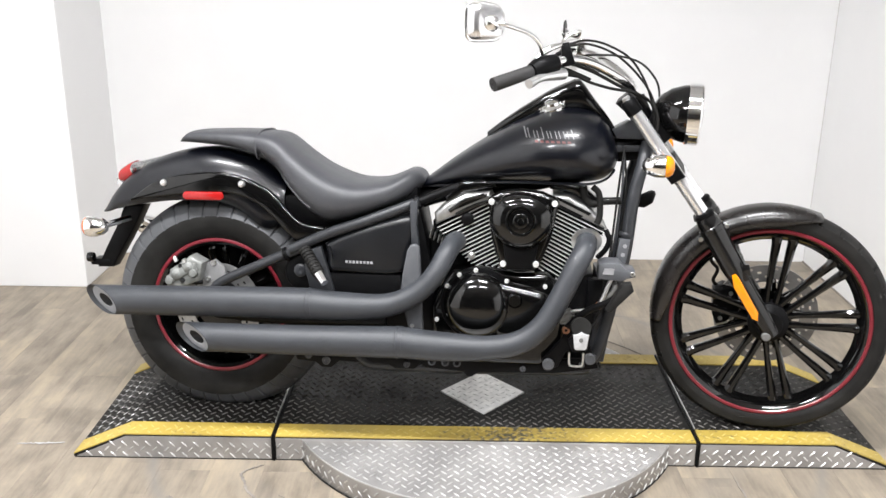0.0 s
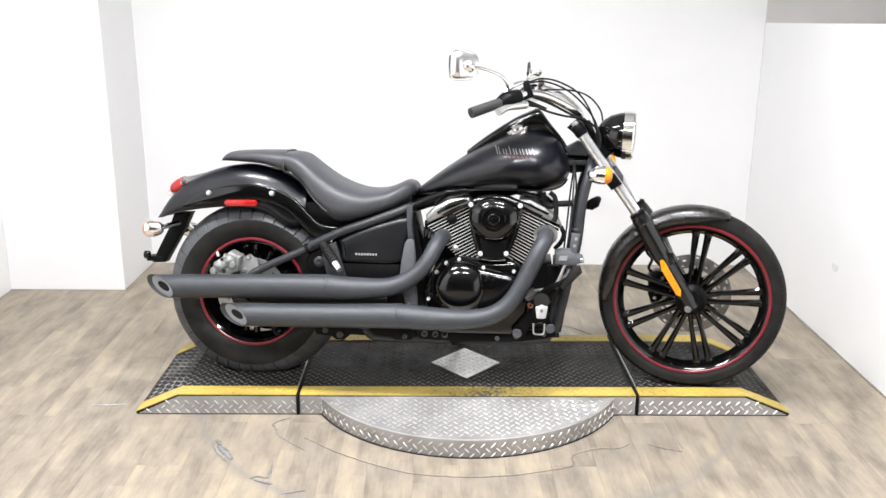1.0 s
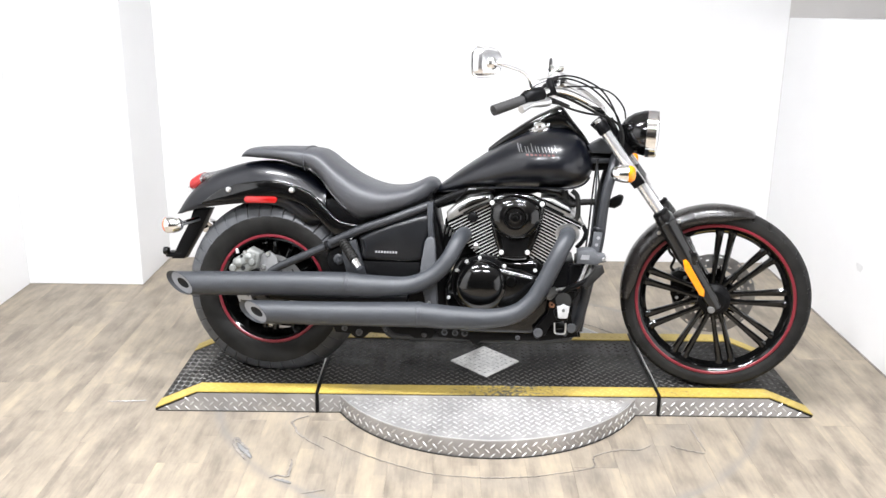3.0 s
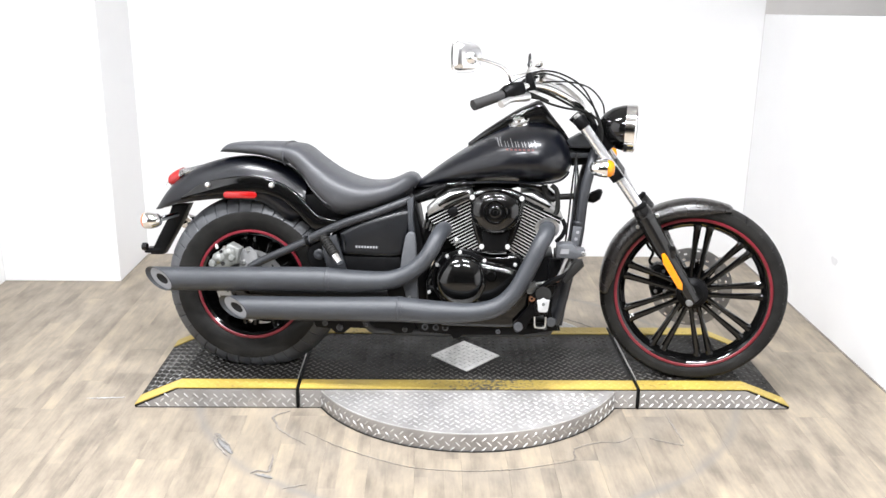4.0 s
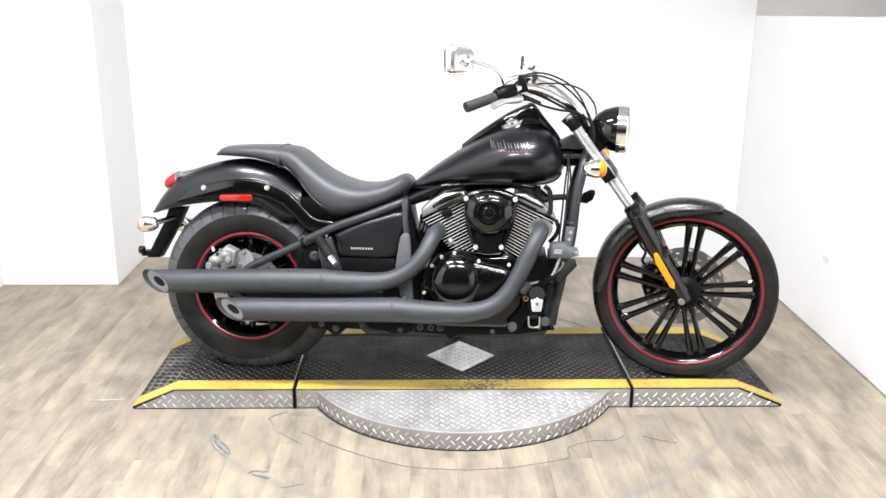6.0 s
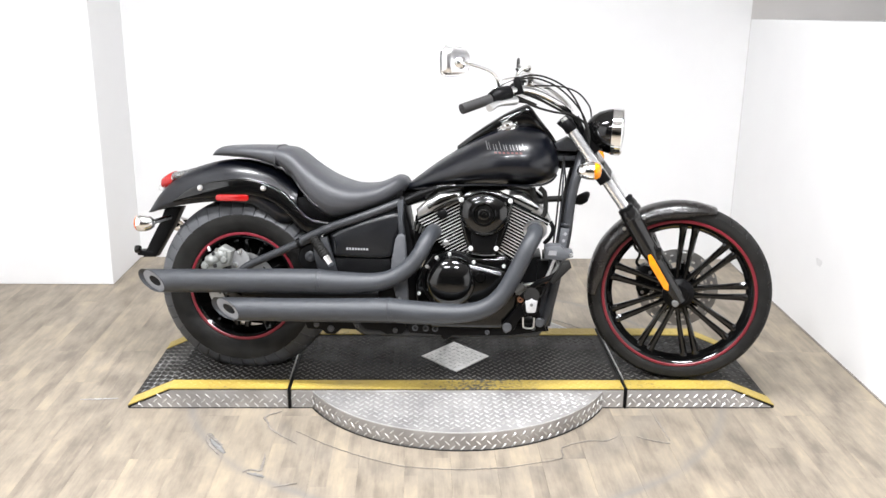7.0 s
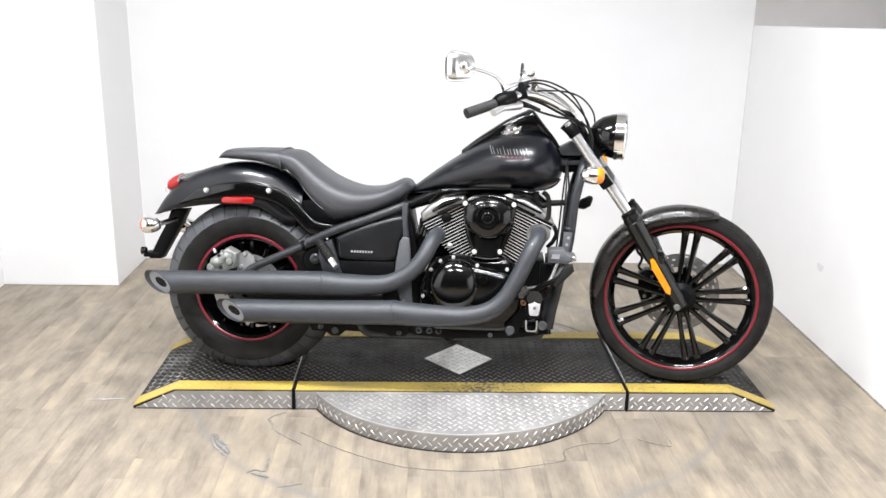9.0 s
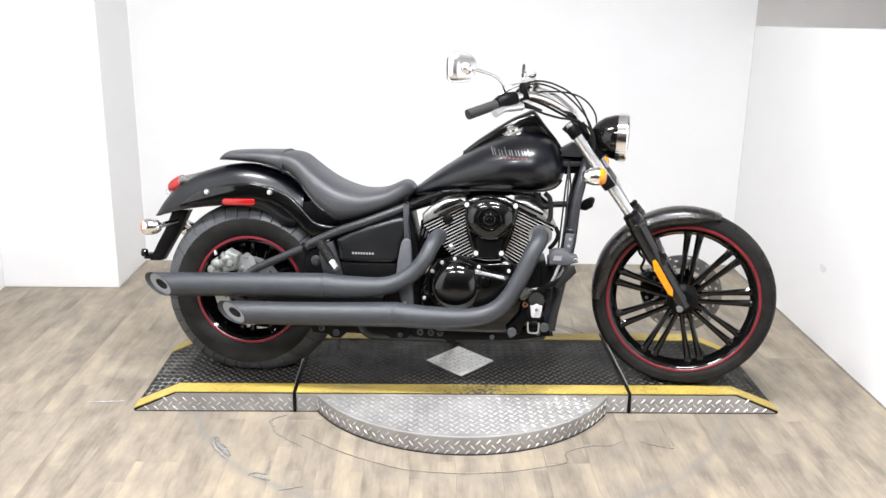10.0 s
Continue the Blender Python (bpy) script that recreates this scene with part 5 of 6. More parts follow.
part("line_clip", spin([(0.019, 0), (0.021, 0.002), (0.021, 0.010), (0.019, 0.012)], (0.215, -0.1445, 0.4915), (0.9, 0, 0.42), 18), M_PLAST, bike)
part("line_clip", spin([(0.019, 0), (0.021, 0.002), (0.021, 0.010), (0.019, 0.012)], (0.60, -0.1325, 0.659), (0.9, 0.1, 0.36), 18), M_PLAST, bike)

# pillion footpeg
peg = part("passenger_peg", tube([(0.290, -0.20, 0.520), (0.345, -0.25, 0.462)], 0.0165, 16), M_RUB, bike, "folded ribbed rubber footpeg")
for k in range(8):
    f = (k + 0.5) / 8
    c = Vector((0.290, -0.20, 0.520)).lerp(Vector((0.345, -0.25, 0.462)), f)
    part("peg_rib", spin([(0.016, -0.002), (0.019, -0.0015), (0.019, 0.0015), (0.016, 0.002)], c, (0.055, -0.05, -0.058), 16), M_RUB, peg)
part("peg_end", tube([(0.345, -0.25, 0.462), (0.366, -0.268, 0.440)], [0.015, 0.012], 14), M_CHROME, peg, "chrome peg end")
part("peg_mount", slab([(0.275, 0.506), (0.329, 0.526), (0.370, 0.395), (0.300, 0.385), (0.285, 0.44)], -0.166, -0.146, 0.005), M_FRAME, bike, "black plate behind the footpeg")

# front brake pedal and rider peg
fp = part("front_peg", tube([(1.080, -0.16, 0.325), (1.083, -0.27, 0.355), (1.085, -0.330, 0.367)], [0.014, 0.025, 0.0265], 18), M_RUB, bike, "rubber rider footpeg with a pale tip")
part("peg_feeler", slab([(1.063, 0.346), (1.077, 0.351), (1.085, 0.356), (1.093, 0.351), (1.106, 0.348), (1.101, 0.310), (1.096, 0.306), (1.073, 0.305), (1.068, 0.309)], -0.338, -0.322, 0.003), M_PALE, fp, "white worn peg tip")
part("feeler_hole", spin([(0.006, 0), (0.006, 0.002), (0, 0.002)], (1.085, -0.3375, 0.334), (0, -1, 0), 12), M_CAST, fp)
part("peg_bracket", slab([(1.035, 0.285), (1.06, 0.345), (1.10, 0.345), (1.125, 0.255), (1.140, 0.24), (1.138, 0.222), (1.108, 0.218), (1.09, 0.262), (1.055, 0.256), (1.03, 0.205), (0.99, 0.195), (0.985, 0.222)], -0.175, -0.15, 0.004), M_PLAST, bike, "black footpeg bracket")
for x, z in ((1.003, 0.213), (1.121, 0.236)):
    part("peg_bracket_bolt", spin([(0.017, 0), (0.017, 0.010), (0.013, 0.013), (0.012, 0.011), (0, 0.011)], (x, -0.173, z), (0, -1, 0), 18), M_GREYB, bike, "large dark bracket bolt")
bar("peg_stirrup", [(1.060, -0.20, 0.258), (1.062, -0.20, 0.225), (1.070, -0.20, 0.219), (1.092, -0.20, 0.219), (1.099, -0.20, 0.226), (1.100, -0.20, 0.258)], 0.0032, M_STEEL, "thin bent steel stirrup")
bar("brake_pedal", [(1.045, -0.20, 0.325), (1.10, -0.22, 0.385), (1.16, -0.24, 0.42), (1.195, -0.25, 0.455)], 0.010, M_PLAST, "black brake pedal arm")
part("pedal_pad", slab([(1.150, 0.405), (1.165, 0.400), (1.222, 0.462), (1.215, 0.482), (1.19, 0.478)], -0.285, -0.235, 0.006), M_RUB, bike, "black rubber pedal pad")
part("brake_cylinder", tube([(1.028, -0.20, 0.355), (1.062, -0.205, 0.378)], 0.014, 14), M_CAST, bike, "pale brake cylinder")
part("pivot_bolt", bolt_head((1.048, -0.20, 0.325), (0, -1, 0), 0.012, 0.012, 12), M_COPPER, bike, "rusty pivot bolt")
bar("brake_rod", [(1.06, -0.205, 0.378), (1.13, -0.21, 0.40), (1.165, -0.20, 0.475)], 0.006, M_STEEL)

# rear brake
cal = part("rear_caliper", slab([(-0.152, 0.378), (-0.140, 0.43), (-0.107, 0.452), (-0.074, 0.476), (-0.035, 0.456), (-0.045, 0.40), (-0.075, 0.385), (-0.11, 0.372)], -0.15, -0.085, 0.012, 3), M_ALLOY, bike, "pale cast grey rear brake caliper")
part("caliper_bracket", slab([(-0.06, 0.385), (-0.035, 0.45), (-0.01, 0.462), (0.02, 0.44), (0.035, 0.37), (0.01, 0.30), (-0.05, 0.31)], -0.118, -0.10, 0.005), M_BRACKET, bike, "grey caliper bracket")
for x, z, r in ((-0.012, 0.452, 0.009), (-0.03, 0.402, 0.009), (-0.09, 0.46, 0.008), (-0.13, 0.40, 0.007)):
    part("caliper_bolt", bolt_head((x, -0.118 if x > -0.05 else -0.15, z), (0, -1, 0), r, 0.008, 12), M_STEEL, cal)
for x, z in ((-0.118, 0.418), (-0.080, 0.440)):
    part("piston_boss", spin([(0.020, -0.004), (0.019, 0.004), (0.014, 0.009), (0.0, 0.011)], (x, -0.148, z), (0, -1, 0), 20), M_ALLOY, cal)
    part("boss_bolt", bolt_head((x + 0.004, -0.156, z), (0, -1, 0), 0.006, 0.004, 8), M_ALLOY, cal)
for x, z, r in ((-0.098, 0.400, 0.008), (-0.058, 0.422, 0.008), (-0.105, 0.445, 0.006)):
    part("caliper_recess", spin([(r, 0), (r, 0.003), (0, 0.003)], (x, -0.150, z), (0, -1, 0), 12), M_DARK, cal)
part("caliper_bridge", slab([(-0.145, 0.39), (-0.12, 0.40), (-0.05, 0.435), (-0.055, 0.455), (-0.10, 0.44), (-0.15, 0.41)], -0.156, -0.140, 0.006), M_ALLOY, cal)
for x, z, r in ((-0.138, 0.398, 0.013), (-0.064, 0.424, 0.013)):
    part("piston_boss", spin([(r, 0), (r, 0.010), (r * 0.8, 0.014), (0, 0.015)], (x, -0.146, z), (0, -1, 0), 20), M_ALLOY, cal)
part("bleed_nipple", spin([(0.006, 0), (0.006, 0.012), (0.003, 0.018), (0, 0.018)], (-0.125, -0.13, 0.452), (-0.3, 0, 1), 10), M_POL, cal)
part("pad_pin", tube([(-0.15, -0.14, 0.385), (-0.04, -0.14, 0.395)], 0.006, 10), M_PLAST, cal)

part("tube_collar", spin([(0.0195, 0), (0.0215, 0.003), (0.0215, 0.010), (0.0195, 0.013)], (1.2085, -0.100, 0.583), (0.09, 0, 1), 20), M_FRAME, bike)
tab = part("tube_plate", slab([(1.187, 0.580), (1.218, 0.578), (1.213, 0.54), (1.207, 0.50), (1.180, 0.50)], -0.135, -0.112, 0.003), M_GREYB, bike, "drilled grey plate on the down tube")
for x, z in ((1.204, 0.560), (1.199, 0.535)):
    part("plate_hole", spin([(0.006, 0), (0.006, 0.002), (0.0, 0.002)], (x, -0.134, z), (0, -1, 0), 12), M_SILV, tab)
part("oil_cooler_end", block(1.105, 1.150, -0.135, -0.095, 0.36, 0.46, 0.006), M_PLAST, bike)
bar("bleed_pipe", [(1.17, -0.16, 0.475), (1.178, -0.185, 0.452), (1.165, -0.19, 0.43), (1.14, -0.19, 0.405)], 0.0075, M_CAST, "pale bent pipe")
part("pipe_nut", spin([(0.011, 0), (0.011, 0.012), (0.007, 0.016), (0, 0.016)], (1.138, -0.195, 0.402), (-0.5, -0.5, -0.6), 8), M_COPPER, bike, "brown pipe nut")
part("brake_switch", block(1.03, 1.062, -0.205, -0.175, 0.34, 0.362, 0.004), M_CAST, bike, "pale brake switch")
bar("switch_lead", [(1.06, -0.19, 0.35), (1.10, -0.185, 0.33), (1.13, -0.16, 0.34), (1.15, -0.14, 0.40)], 0.004, M_RUB)
part("peg_clevis", slab([(1.052, 0.318), (1.062, 0.332), (1.102, 0.330), (1.110, 0.31), (1.10, 0.29), (1.065, 0.29)], -0.305, -0.27, 0.005), M_PLAST, bike, "black peg clevis")
for x, z in ((0.645, 0.569), (0.657, 0.563), (0.669, 0.556), (0.678, 0.548), (0.685, 0.539)):
    part("port_fin", slab([(x - 0.004, z - 0.010), (x - 0.001, z - 0.012), (x + 0.004, z + 0.010), (x + 0.001, z + 0.012)], -0.125, -0.06, 0.001, 1), M_STEEL, rc, "bright fin beside the exhaust port")
part("flange_nut", spin([(0.011, 0), (0.011, 0.012), (0.006, 0.016), (0, 0.016)], (0.768, -0.14, 0.515), (0.2, -1, 0), 8), M_STEEL, bike)
part("exhaust_flange", spin([(0.030, 0), (0.043, 0.002), (0.043, 0.010), (0.030, 0.012)], (1.094, -0.150, 0.576), (0.0, -0.75, -0.4), 28), M_STEEL, bike, "steel exhaust flange")
bar("head_pipe", [(1.148, -0.115, 0.602), (1.160, -0.12, 0.575), (1.150, -0.12, 0.545), (1.13, -0.11, 0.52)], 0.008, M_PLAST)
part("side_gusset", slab([(1.02, 0.45), (1.12, 0.47), (1.135, 0.38), (1.12, 0.25), (1.04, 0.23)], -0.11, 0.11, 0.006), M_PLAST, bike, "black engine front plate")

# ---- fork, lamp and bars, all turned a little to the right ----
straight = set(bike.children)
for s in (-1, 1):
    fork = part("fork_leg", tube([(1.424, s * 0.108, 0.651), (1.440, s * 0.108, 0.625), (1.485, s * 0.109, 0.553), (1.515, s * 0.110, 0.505), (1.537, s * 0.111, 0.470), (1.600, s * 0.112, 0.372), (1.634, s * 0.112, 0.318)], [0.029, 0.0335, 0.0335, 0.0325, 0.0265, 0.0255, 0.021], 26), M_LEG, bike, "satin black lower fork leg")
    part("leg_collar", spin([(0.033, 0), (0.0355, 0.003), (0.0355, 0.016), (0.033, 0.019)], (1.440, s * 0.108, 0.625), (0.53, 0, -0.848), 26), M_LEG, fork)
    part("leg_clamp", slab([(1.508, 0.520), (1.530, 0.533), (1.560, 0.486), (1.540, 0.470)], *sorted((s * 0.104, s * 0.136)), 0.006), M_LEG, fork)
    part("fork_tube", tube([(1.190, s * 0.106, 0.965), (1.446, s * 0.108, 0.619)], 0.0190, 28), M_FORK, fork, "chrome fork tube")
    part("dust_seal", spin([(0.026, 0), (0.0295, 0.004), (0.029, 0.012), (0.022, 0.017)], (1.4245, s * 0.108, 0.650), (-0.6, 0, 0.8), 24), M_PLAST, fork)
    part("fork_cap", spin([(0.0205, -0.018), (0.0232, -0.014), (0.0232, 0.020), (0.0205, 0.026), (0.013, 0.028), (0, 0.028)], (1.203, s * 0.106, 0.947), (-0.6, 0, 0.8), 24), M_PLAST, fork, "black fork cap")
    part("cap_nut", spin([(0.013, 0), (0.013, 0.008), (0.010, 0.011), (0, 0.011)], (1.1868, s * 0.106, 0.9686), (-0.6, 0, 0.8), 6), M_STEEL, fork, "steel cap nut")
    part("reflector_strip", slab([(1.507, 0.494), (1.517, 0.500), (1.526, 0.491), (1.588, 0.391), (1.589, 0.366), (1.572, 0.372), (1.515, 0.460)], s * 0.135, s * 0.146, 0.004), M_AMBER, fork, "long amber reflector")
part("fork_lug", slab([(1.535, 0.529), (1.566, 0.531), (1.573, 0.505), (1.546, 0.498)], -0.135, -0.10, 0.004), M_LEG, bike, "black lug on the fork leg")
part("upper_yoke", slab([(1.168, 0.965), (1.20, 0.992), (1.228, 0.972), (1.196, 0.942)], -0.098, 0.098, 0.008), M_PLAST, bike, "black upper yoke")
part("lower_yoke", slab([(1.306, 0.785), (1.344, 0.812), (1.374, 0.772), (1.338, 0.748)], -0.134, 0.134, 0.008), M_PLAST, bike, "black lower yoke")
part("fork_brace", slab([(1.41, 0.630), (1.44, 0.650), (1.48, 0.640), (1.46, 0.61)], -0.05, 0.05, 0.006), M_PLAST, bike)
fcal = part("front_caliper", slab([(1.487, 0.400), (1.515, 0.418), (1.553, 0.412), (1.572, 0.36), (1.566, 0.325), (1.530, 0.300), (1.505, 0.292), (1.490, 0.325)], 0.045, 0.12, 0.012, 3), M_PLAST, bike, "black front brake caliper")
for x, z, r in ((1.515, 0.315, 0.007), (1.548, 0.318, 0.006), (1.507, 0.385, 0.006), (1.540, 0.395, 0.007)):
    part("caliper_bolt", bolt_head((x, 0.046, z), (0, -1, 0), r, 0.007), M_STEEL, fcal)
bar("front_hose", [(1.30, 0.09, 0.80), (1.44, 0.12, 0.62), (1.474, 0.10, 0.49), (1.498, 0.09, 0.457), (1.488, 0.09, 0.42), (1.509, 0.09, 0.40)], 0.0055, M_RUB)
lamp = part("headlight", spin([(0, 0), (0.022, 0.004), (0.048, 0.020), (0.070, 0.050), (0.081, 0.085), (0.083, 0.100)], (1.268, 0, 0.938), (1, 0, -0.04), 48), M_GLOSS, bike, "gloss black headlight bucket with a chrome rim")
part("headlight_rim", spin([(0.083, 0.098), (0.088, 0.100), (0.088, 0.134), (0.083, 0.139), (0.075, 0.136)], (1.268, 0, 0.938), (1, 0, -0.04), 48), M_CHROME, lamp, "chrome headlight rim")
part("headlight_lens", spin([(0.076, 0.135), (0.055, 0.141), (0.025, 0.144), (0, 0.145)], (1.268, 0, 0.938), (1, 0, -0.04), 40), M_CLEAR, lamp, "clear headlight lens")
part("headlight_bracket", slab([(1.262, 0.91), (1.27, 0.95), (1.31, 0.93), (1.33, 0.87), (1.30, 0.84)], -0.045, 0.045, 0.006), M_PLAST, bike)
side_pts = lambda s: [(1.205, s * 0.03, 1.005), (1.165, s * 0.09, 1.028), (1.085, s * 0.17, 1.064), (1.02, s * 0.225, 1.074), (0.955, s * 0.275, 1.054), (0.89, s * 0.325, 1.026), (0.835, s * 0.365, 1.005)]
bar("handlebar", side_pts(-1)[::-1] + side_pts(1), 0.0125, M_CHROME, "chrome swept-back handlebar", seg=16)
for s in (-1, 1):
    a, b = Vector((0.918, s * 0.305, 1.037)), Vector((0.826, s * 0.371, 1.001))
    g = part("grip", tube([a, b], [0.0175, 0.0185], 20), M_GRIP, bike, "dark grey rubber grip")
    part("grip_end", spin([(0.0185, 0), (0.018, 0.004), (0.006, 0.005), (0.005, 0.002), (0, 0.002)], b, b - a, 20), M_GRIP, g)
    part("switch_box", tube([(0.921, s * 0.302, 1.039), (0.945, s * 0.284, 1.050), (0.982, s * 0.254, 1.062)], [0.021, 0.028, 0.024], 16), M_PLAST, bike, "black switch housing")
    part("cable_adjuster", tube([(1.012, s * 0.232, 1.062), (1.04, s * 0.215, 1.056), (1.065, s * 0.195, 1.048), (1.10, s * 0.17, 1.036)], [0.013, 0.011, 0.008, 0.0035], 12), M_RUB, bike, "black ribbed cable adjuster")
    part("master_cylinder", tube([(0.930, s * 0.285, 1.066), (0.945, s * 0.275, 1.085), (0.967, s * 0.26, 1.100), (0.998, s * 0.24, 1.111)], [0.008, 0.009, 0.009, 0.006], 12), M_CHROME, bike, "chrome control cap")
    part("clutch_perch" if s > 0 else "brake_reservoir", slab([(0.994, 1.114), (1.016, 1.118), (1.036, 1.060), (1.001, 1.052)], s * 0.212, s * 0.248, 0.005), M_CHROME if s > 0 else M_PLAST, bike, "lever perch and reservoir")
    bar("lever", [(1.005, s * 0.235, 1.035), (0.975, s * 0.27, 1.030), (0.945, s * 0.305, 1.022), (0.915, s * 0.345, 1.005)], [0.016, 0.015, 0.011, 0.013], M_POL, "polished hand lever")
    fx, fz = (-0.012, 0.002) if s < 0 else (0.104, -0.035)
    stem = bar("mirror", [(0.945, s * 0.275, 1.075), (0.940, s * 0.30, 1.105), (0.921 + fx * 0.6, s * 0.325, 1.131), (0.87 + fx, s * (0.345 if s > 0 else 0.375), 1.146 + fz), (0.832 + fx, s * (0.36 if s > 0 else 0.388), 1.154 + fz)], 0.0056, M_CHROME, "chrome mirror with a squared head")
    yc, twist = s * 0.372, (radians(-52) if s < 0 else radians(7))
    back = [(0.0, 0.034, 0.028), (0.004, 0.046, 0.036), (0.012, 0.052, 0.0385), (0.022, 0.056, 0.0415), (0.030, 0.0575, 0.043)]
    verts, faces = [], []
    for dx, wy, wz in back:
        for j in range(24):
            t = 2 * math.pi * j / 24
            c, q = math.cos(t), math.sin(t)
            u, w, z = -dx * (1.0 if s < 0 else 0.1), wy * math.copysign(abs(c) ** 0.5, c), wz * math.copysign(abs(q) ** 0.5, q) * ((1.09 - 0.20 * c) if s < 0 else (0.9 - 0.1 * c))
            ca, sa = math.cos(twist), math.sin(twist)
            verts.append((0.825 + fx + u * ca - w * sa, yc + u * sa + w * ca, 1.157 + fz + z))
    for k in range(len(back) - 1):
        for j in range(24):
            i = (j + 1) % 24
            faces.append((k * 24 + j, k * 24 + i, k * 24 + 24 + i, k * 24 + 24 + j))
    faces.append(tuple(range(24)))
    if s < 0:
        edge = [Vector(v) for v in verts[-24:]]
        part("mirror_bezel", tube([*edge, edge[0]], 0.0042, 8, smooth=False, caps=False), M_CHROME, stem, "rounded bright edge of the mirror")
        out = Vector((0.616, -0.788, 0.0))
        part("mirror_ball", spin([(0.020, -0.004), (0.021, 0.004), (0.017, 0.010), (0.010, 0.013), (0.011, 0.019), (0.008, 0.024), (0, 0.025)], Vector((0.827 + fx, yc, 1.152 + fz)), out, 20), M_CHROME, stem, "chrome ball joint")
    part("mirror_socket", spin([(0.012, -0.004), (0.014, 0.004), (0.010, 0.012), (0, 0.014)], (0.825 + fx, yc - s * 0.012, 1.157 + fz), (0.6, s * -0.8, 0), 16), M_CHROME, stem)
    part("mirror_shell", (verts, faces), M_MSHELL if s < 0 else M_PLAST, stem, "chrome mirror shell")
    part("mirror_glass", ([tuple(np.array(v) * 0.96 + 0.04 * np.mean(verts[-24:], axis=0)) for v in verts[-24:]], [tuple(range(24))]), M_MIRROR, stem, "mirror glass", smooth=False)
# cables
bar("cable", [(1.018, -0.23, 1.112), (1.06, -0.20, 1.125), (1.12, -0.14, 1.118), (1.19, -0.08, 1.085), (1.235, -0.05, 1.03), (1.262, -0.04, 0.97)], 0.0032, M_RUB, "black control cable")
bar("cable", [(1.018, -0.235, 1.108), (1.07, -0.20, 1.115), (1.14, -0.14, 1.095), (1.20, -0.08, 1.055), (1.25, -0.05, 1.0), (1.275, -0.04, 0.95)], 0.0032, M_RUB, "black control cable")
bar("cable", [(1.04, 0.16, 1.075), (1.14, 0.14, 1.077), (1.215, 0.12, 1.058), (1.265, 0.10, 1.01), (1.280, 0.08, 0.96)], 0.0032, M_RUB, "black control cable")
bar("cable", [(1.03, -0.21, 1.062), (1.09, -0.16, 1.042), (1.16, -0.10, 1.010), (1.215, -0.07, 0.985), (1.25, -0.05, 0.95)], 0.0048, M_RUB, "black control cable")
bar("cable", [(1.02, -0.21, 1.045), (1.07, -0.18, 1.018), (1.14, -0.12, 1.000), (1.21, -0.08, 0.99), (1.262, -0.05, 0.96), (1.275, -0.05, 0.90)], 0.0042, M_RUB, "black control cable")
bar("cable", [(1.262, -0.05, 0.97), (1.280, -0.06, 0.92), (1.272, -0.06, 0.87), (1.235, -0.06, 0.86)], 0.005, M_RUB, "black control cable")
for k, dy in enumerate((-0.01, 0.012, 0.03)):
    bar("loom", [(1.19, -0.09 + dy, 0.84), (1.178 + 0.011 * k, -0.12 + dy, 0.74), (1.168 + 0.014 * k, -0.125 + dy, 0.60 + 0.01 * k), (1.160 + 0.012 * k, -0.12 + dy, 0.50)], 0.0032, M_FRAME if k == 1 else M_RUB, "black wiring loom")
bar("coolant_hose", [(1.079, -0.12, 0.725), (1.085, -0.12, 0.695), (1.106, -0.12, 0.676), (1.136, -0.12, 0.684), (1.187, -0.12, 0.688)], 0.011, M_RUB, "black coolant hose")
bar("coolant_hose", [(1.104, -0.13, 0.726), (1.122, -0.13, 0.709), (1.128, -0.13, 0.675), (1.128, -0.13, 0.639), (1.121, -0.13, 0.621)], 0.009, M_RUB, "black coolant hose")
part("horn", spin([(0.0, 0.0), (0.03, 0.004), (0.038, 0.012), (0.036, 0.022), (0.015, 0.04), (0, 0.04)], (1.262, 0.06, 0.69), (0.5, -0.2, -0.8), 24), M_PLAST, bike, "black horn")

# the front end, steered to the right about the inclined steering axis
STEER = -8.0
axis_point = Vector((1.24, 0, 0.91))
swing = Matrix.Translation(axis_point) @ Matrix.Rotation(radians(STEER), 4, Vector((-0.545, 0, 0.839))) @ Matrix.Translation(-axis_point)
FAR_OUT = ("handlebar", "master_cylinder", "grip", "switch_box", "clutch_perch", "brake_reservoir", "lever", "mirror", "cable")
FIXED = ("coolant_hose", "loom", "horn", "cable_low")
for ob in bike.children:
    kind = ob.name.split(".")[0]
    if (ob in straight and ob not in (front, ff)) or kind in FIXED:
        if not (kind == "turn_signal" and ob.data.vertices[0].co.x > 1):
            continue
    if kind in FAR_OUT:
        for one in (ob, *ob.children_recursive):
            for v in one.data.vertices:
                v.co.x, v.co.z = v.co.x + 0.117 * abs(v.co.y), v.co.z + 0.076 * abs(v.co.y)
    out = {"fork_leg": 0.110, "turn_signal": 0.205}.get(kind, 0.0)
    ob.matrix_basis = swing @ Matrix.Translation((0.117 * out, 0, 0.076 * out))


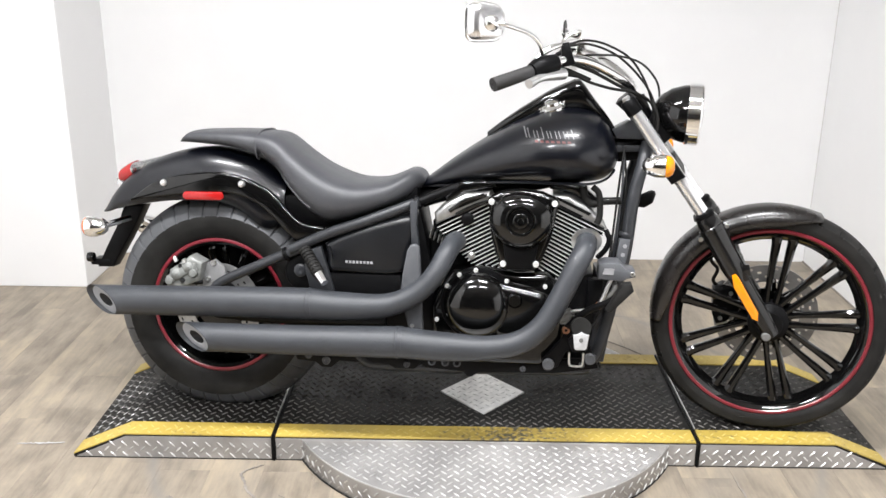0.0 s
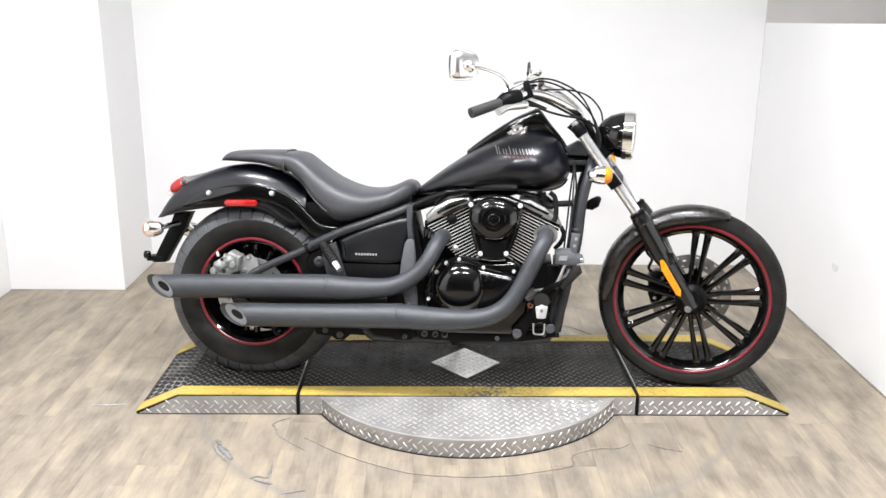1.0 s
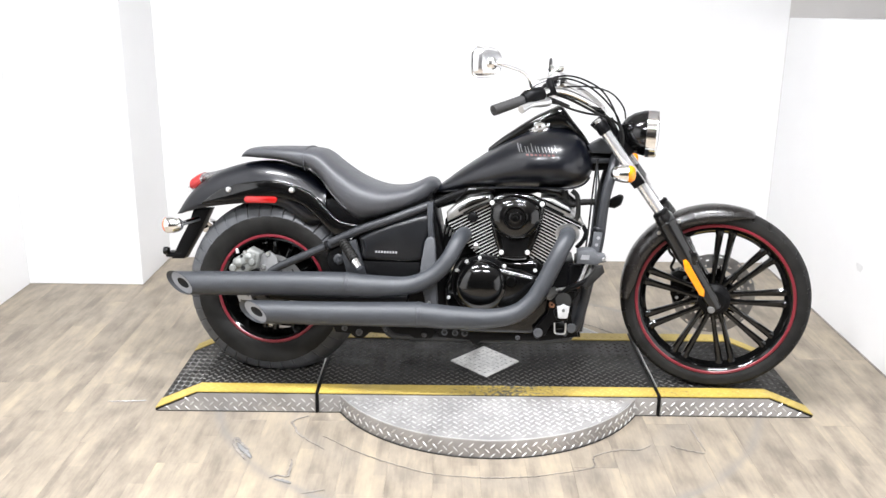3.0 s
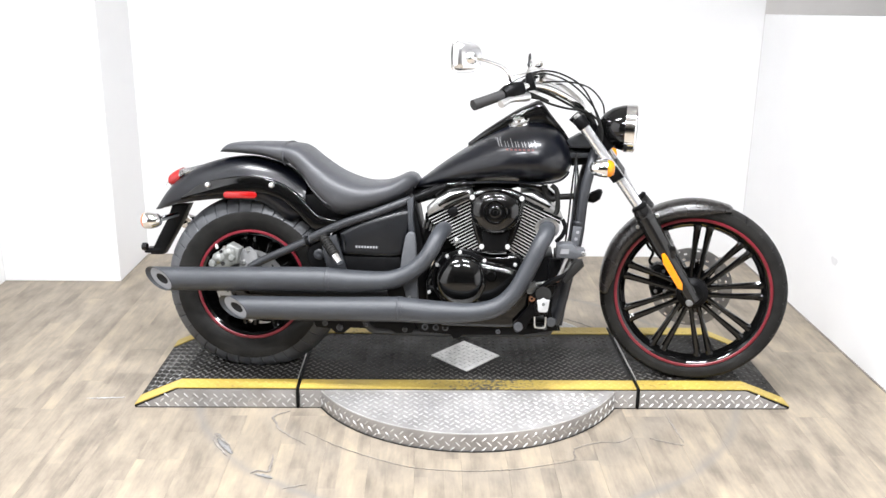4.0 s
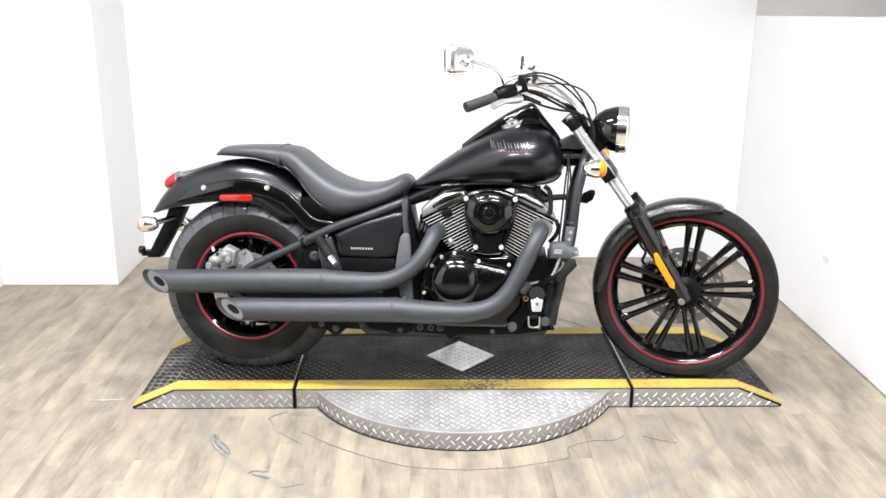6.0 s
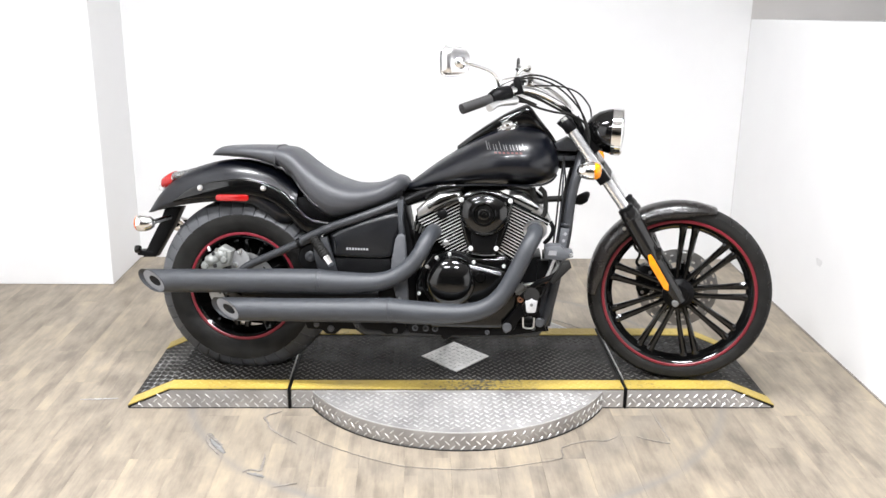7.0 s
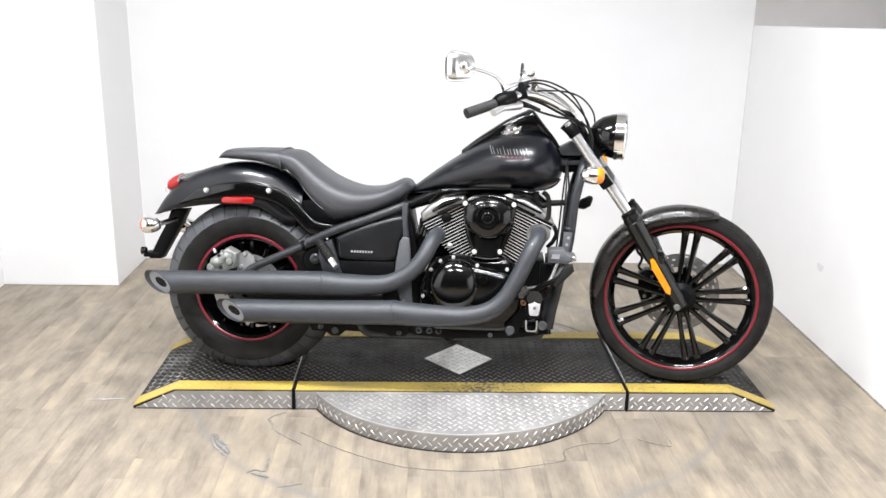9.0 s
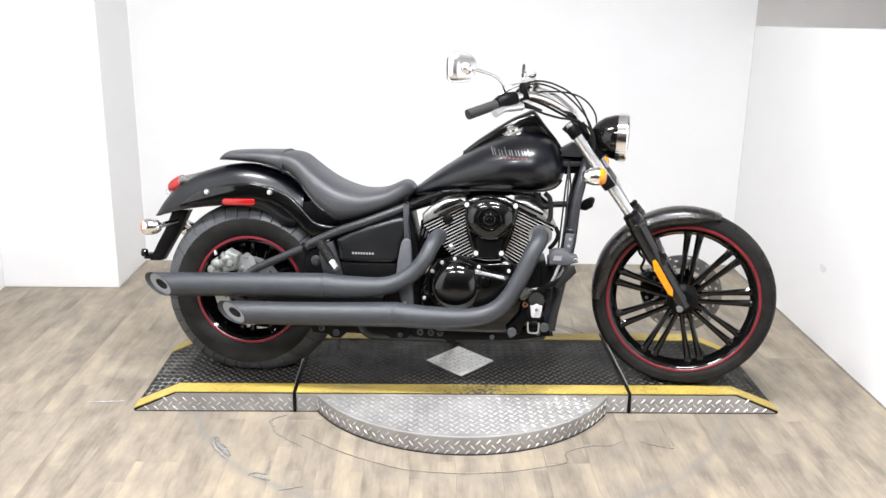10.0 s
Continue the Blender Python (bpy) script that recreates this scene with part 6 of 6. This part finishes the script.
# ---- marks on the floor: torn and scuffed places where the turntable's edge has rubbed ----
def floor_mark(name, pts, widths, material, label):
    """A thin raised or torn strip along a path on the floor."""
    both = spline(np.c_[np.array(pts, float), np.array(widths, float)], 18)
    left, right = [], []
    rn = random.Random(len(pts) * 7 + int(pts[0][0] * 100))
    for k in range(len(both)):
        d = both[min(k + 1, len(both) - 1), :2] - both[max(k - 1, 0), :2]
        d /= max(np.linalg.norm(d), 1e-6)
        unit = np.array((-d[1], d[0]))
        mid = both[k, :2] + unit * rn.uniform(-0.0022, 0.0022)
        n = unit * both[k, 2] / 2
        a, c = mid + n * rn.uniform(0.15, 2.0), mid - n * rn.uniform(0.15, 2.0)
        left.append((*a, GROUND + 0.0016))
        right.append((*c, GROUND + 0.0016))
    n = len(left)
    ob = mesh_ob(name, left + right, [(k, k + 1, n + k + 1, n + k) for k in range(n - 1)], material, False)
    solid(ob, 0.0015, -1)
    return tagged(ob, label, "floor mark", "floor marks")


ARC = lambda r, a, b, n: [(r * math.sin(radians(t)), -r * math.cos(radians(t))) for t in np.linspace(a, b, n)]
MARKS = [
    ("floor_seam", [(-0.578, -0.492), (-0.43, -0.612), (-0.23, -0.722)] + ARC(0.755, -6, 19, 5), 0.0026, M_SEAM, "dark open seam of a floor patch round the turntable"),
    ("floor_seam", [(0.245, -0.715), (0.334, -0.680), (0.348, -0.610), (0.438, -0.566), (0.509, -0.562), (0.555, -0.529)], 0.003, M_SEAM, "dark stepped seam of a floor patch"),
    ("floor_seam", [(-0.65, -0.338), (-0.704, -0.379), (-0.691, -0.423), (-0.659, -0.488), (-0.566, -0.582)], 0.006, M_SEAM, "ragged dark seam beside the turntable"),
    ("floor_tear", [(-0.880, -0.556), (-0.879, -0.515), (-0.857, -0.542), (-0.818, -0.590)], 0.010, M_SEAM, "torn dark edge in the floor covering"),
    ("floor_tear", [(-0.880, -0.556), (-0.850, -0.602), (-0.813, -0.660)], 0.009, M_SEAM, "torn dark edge in the floor covering"),
    ("floor_tear", [(-0.868, -0.545), (-0.848, -0.575), (-0.822, -0.615), (-0.80, -0.645)], 0.016, M_TORN, "torn patch of grey underlay"),
    ("floor_tear", [(-0.715, -0.770), (-0.692, -0.752), (-0.661, -0.760), (-0.658, -0.723), (-0.662, -0.652)], 0.007, M_SEAM, "hooked dark tear in the floor covering"),
    ("floor_tear", [(-0.70, -0.775), (-0.67, -0.785), (-0.64, -0.80)], 0.011, M_TORN, "torn patch of grey underlay"),
    ("floor_tear", [(0.621, -0.533), (0.659, -0.558), (0.727, -0.582)], 0.006, M_SEAM, "dark tear in the floor covering"),
    ("floor_tear", [(0.72, -0.368), (0.725, -0.457), (0.732, -0.562)], 0.004, M_SEAM, "thin dark tear in the floor covering"),
    ("floor_seam", [(0.44, 0.655), (0.50, 0.600), (0.565, 0.535), (0.625, 0.460), (0.660, 0.40)], 0.004, M_SEAM, "dark crooked crack in the floor behind the turntable"),
    ("floor_tear", [(-0.60, -0.86), (-0.56, -0.845), (-0.53, -0.838)], 0.004, M_SEAM, "short dark nick in the floor covering"),
    ("chalk_mark", [(-1.423, -0.240), (-1.34, -0.235), (-1.282, -0.230)], 0.006, M_PALE, "short pale streak on the floor"),
]
for nm, pts, w, material, label in MARKS:
    floor_mark(nm, pts, [w * 0.3] + [w] * (len(pts) - 2) + [w * 0.4], material, label)


# ---- floor planks, pieces of the floor ----
PLANK_W, PLANK_L = 0.152, 1.22
kinds = {}
rng = random.Random(5)


def plank(x, y0, y1):
    """One plank with small edge chamfers; alike lengths share a mesh."""
    long = round(y1 - y0, 3)
    if long not in kinds:
        b = block(0, PLANK_W - 0.0003, 0, long - 0.0003, -0.0035, 0, 0)
        top = [e for e in b.edges if all(abs(v.co.z) < 1e-6 for v in e.verts)]
        bmesh.ops.bevel(b, geom=top, offset=0.0003, segments=1, affect="EDGES")
        me = bpy.data.meshes.new("plank")
        b.to_mesh(me)
        b.free()
        me.materials.append(M_PLANK)
        kinds[long] = me
    ob = new("plank", kinds[long])
    ob.location = (x, y0, GROUND)
    ob.parent = floor


for i in range(27):
    x = LEFT + i * PLANK_W
    y = REAR + 1.0 + rng.choice((0.0, 0.31, 0.62, 0.93)) - 1.22
    while y < BACK:
        y1 = min(y + PLANK_L, BACK)
        if y1 - y > 0.02 and y1 > -4.4 and x < RIGHT + 0.1:
            plank(x, max(y, -4.4), y1)
        y = y1
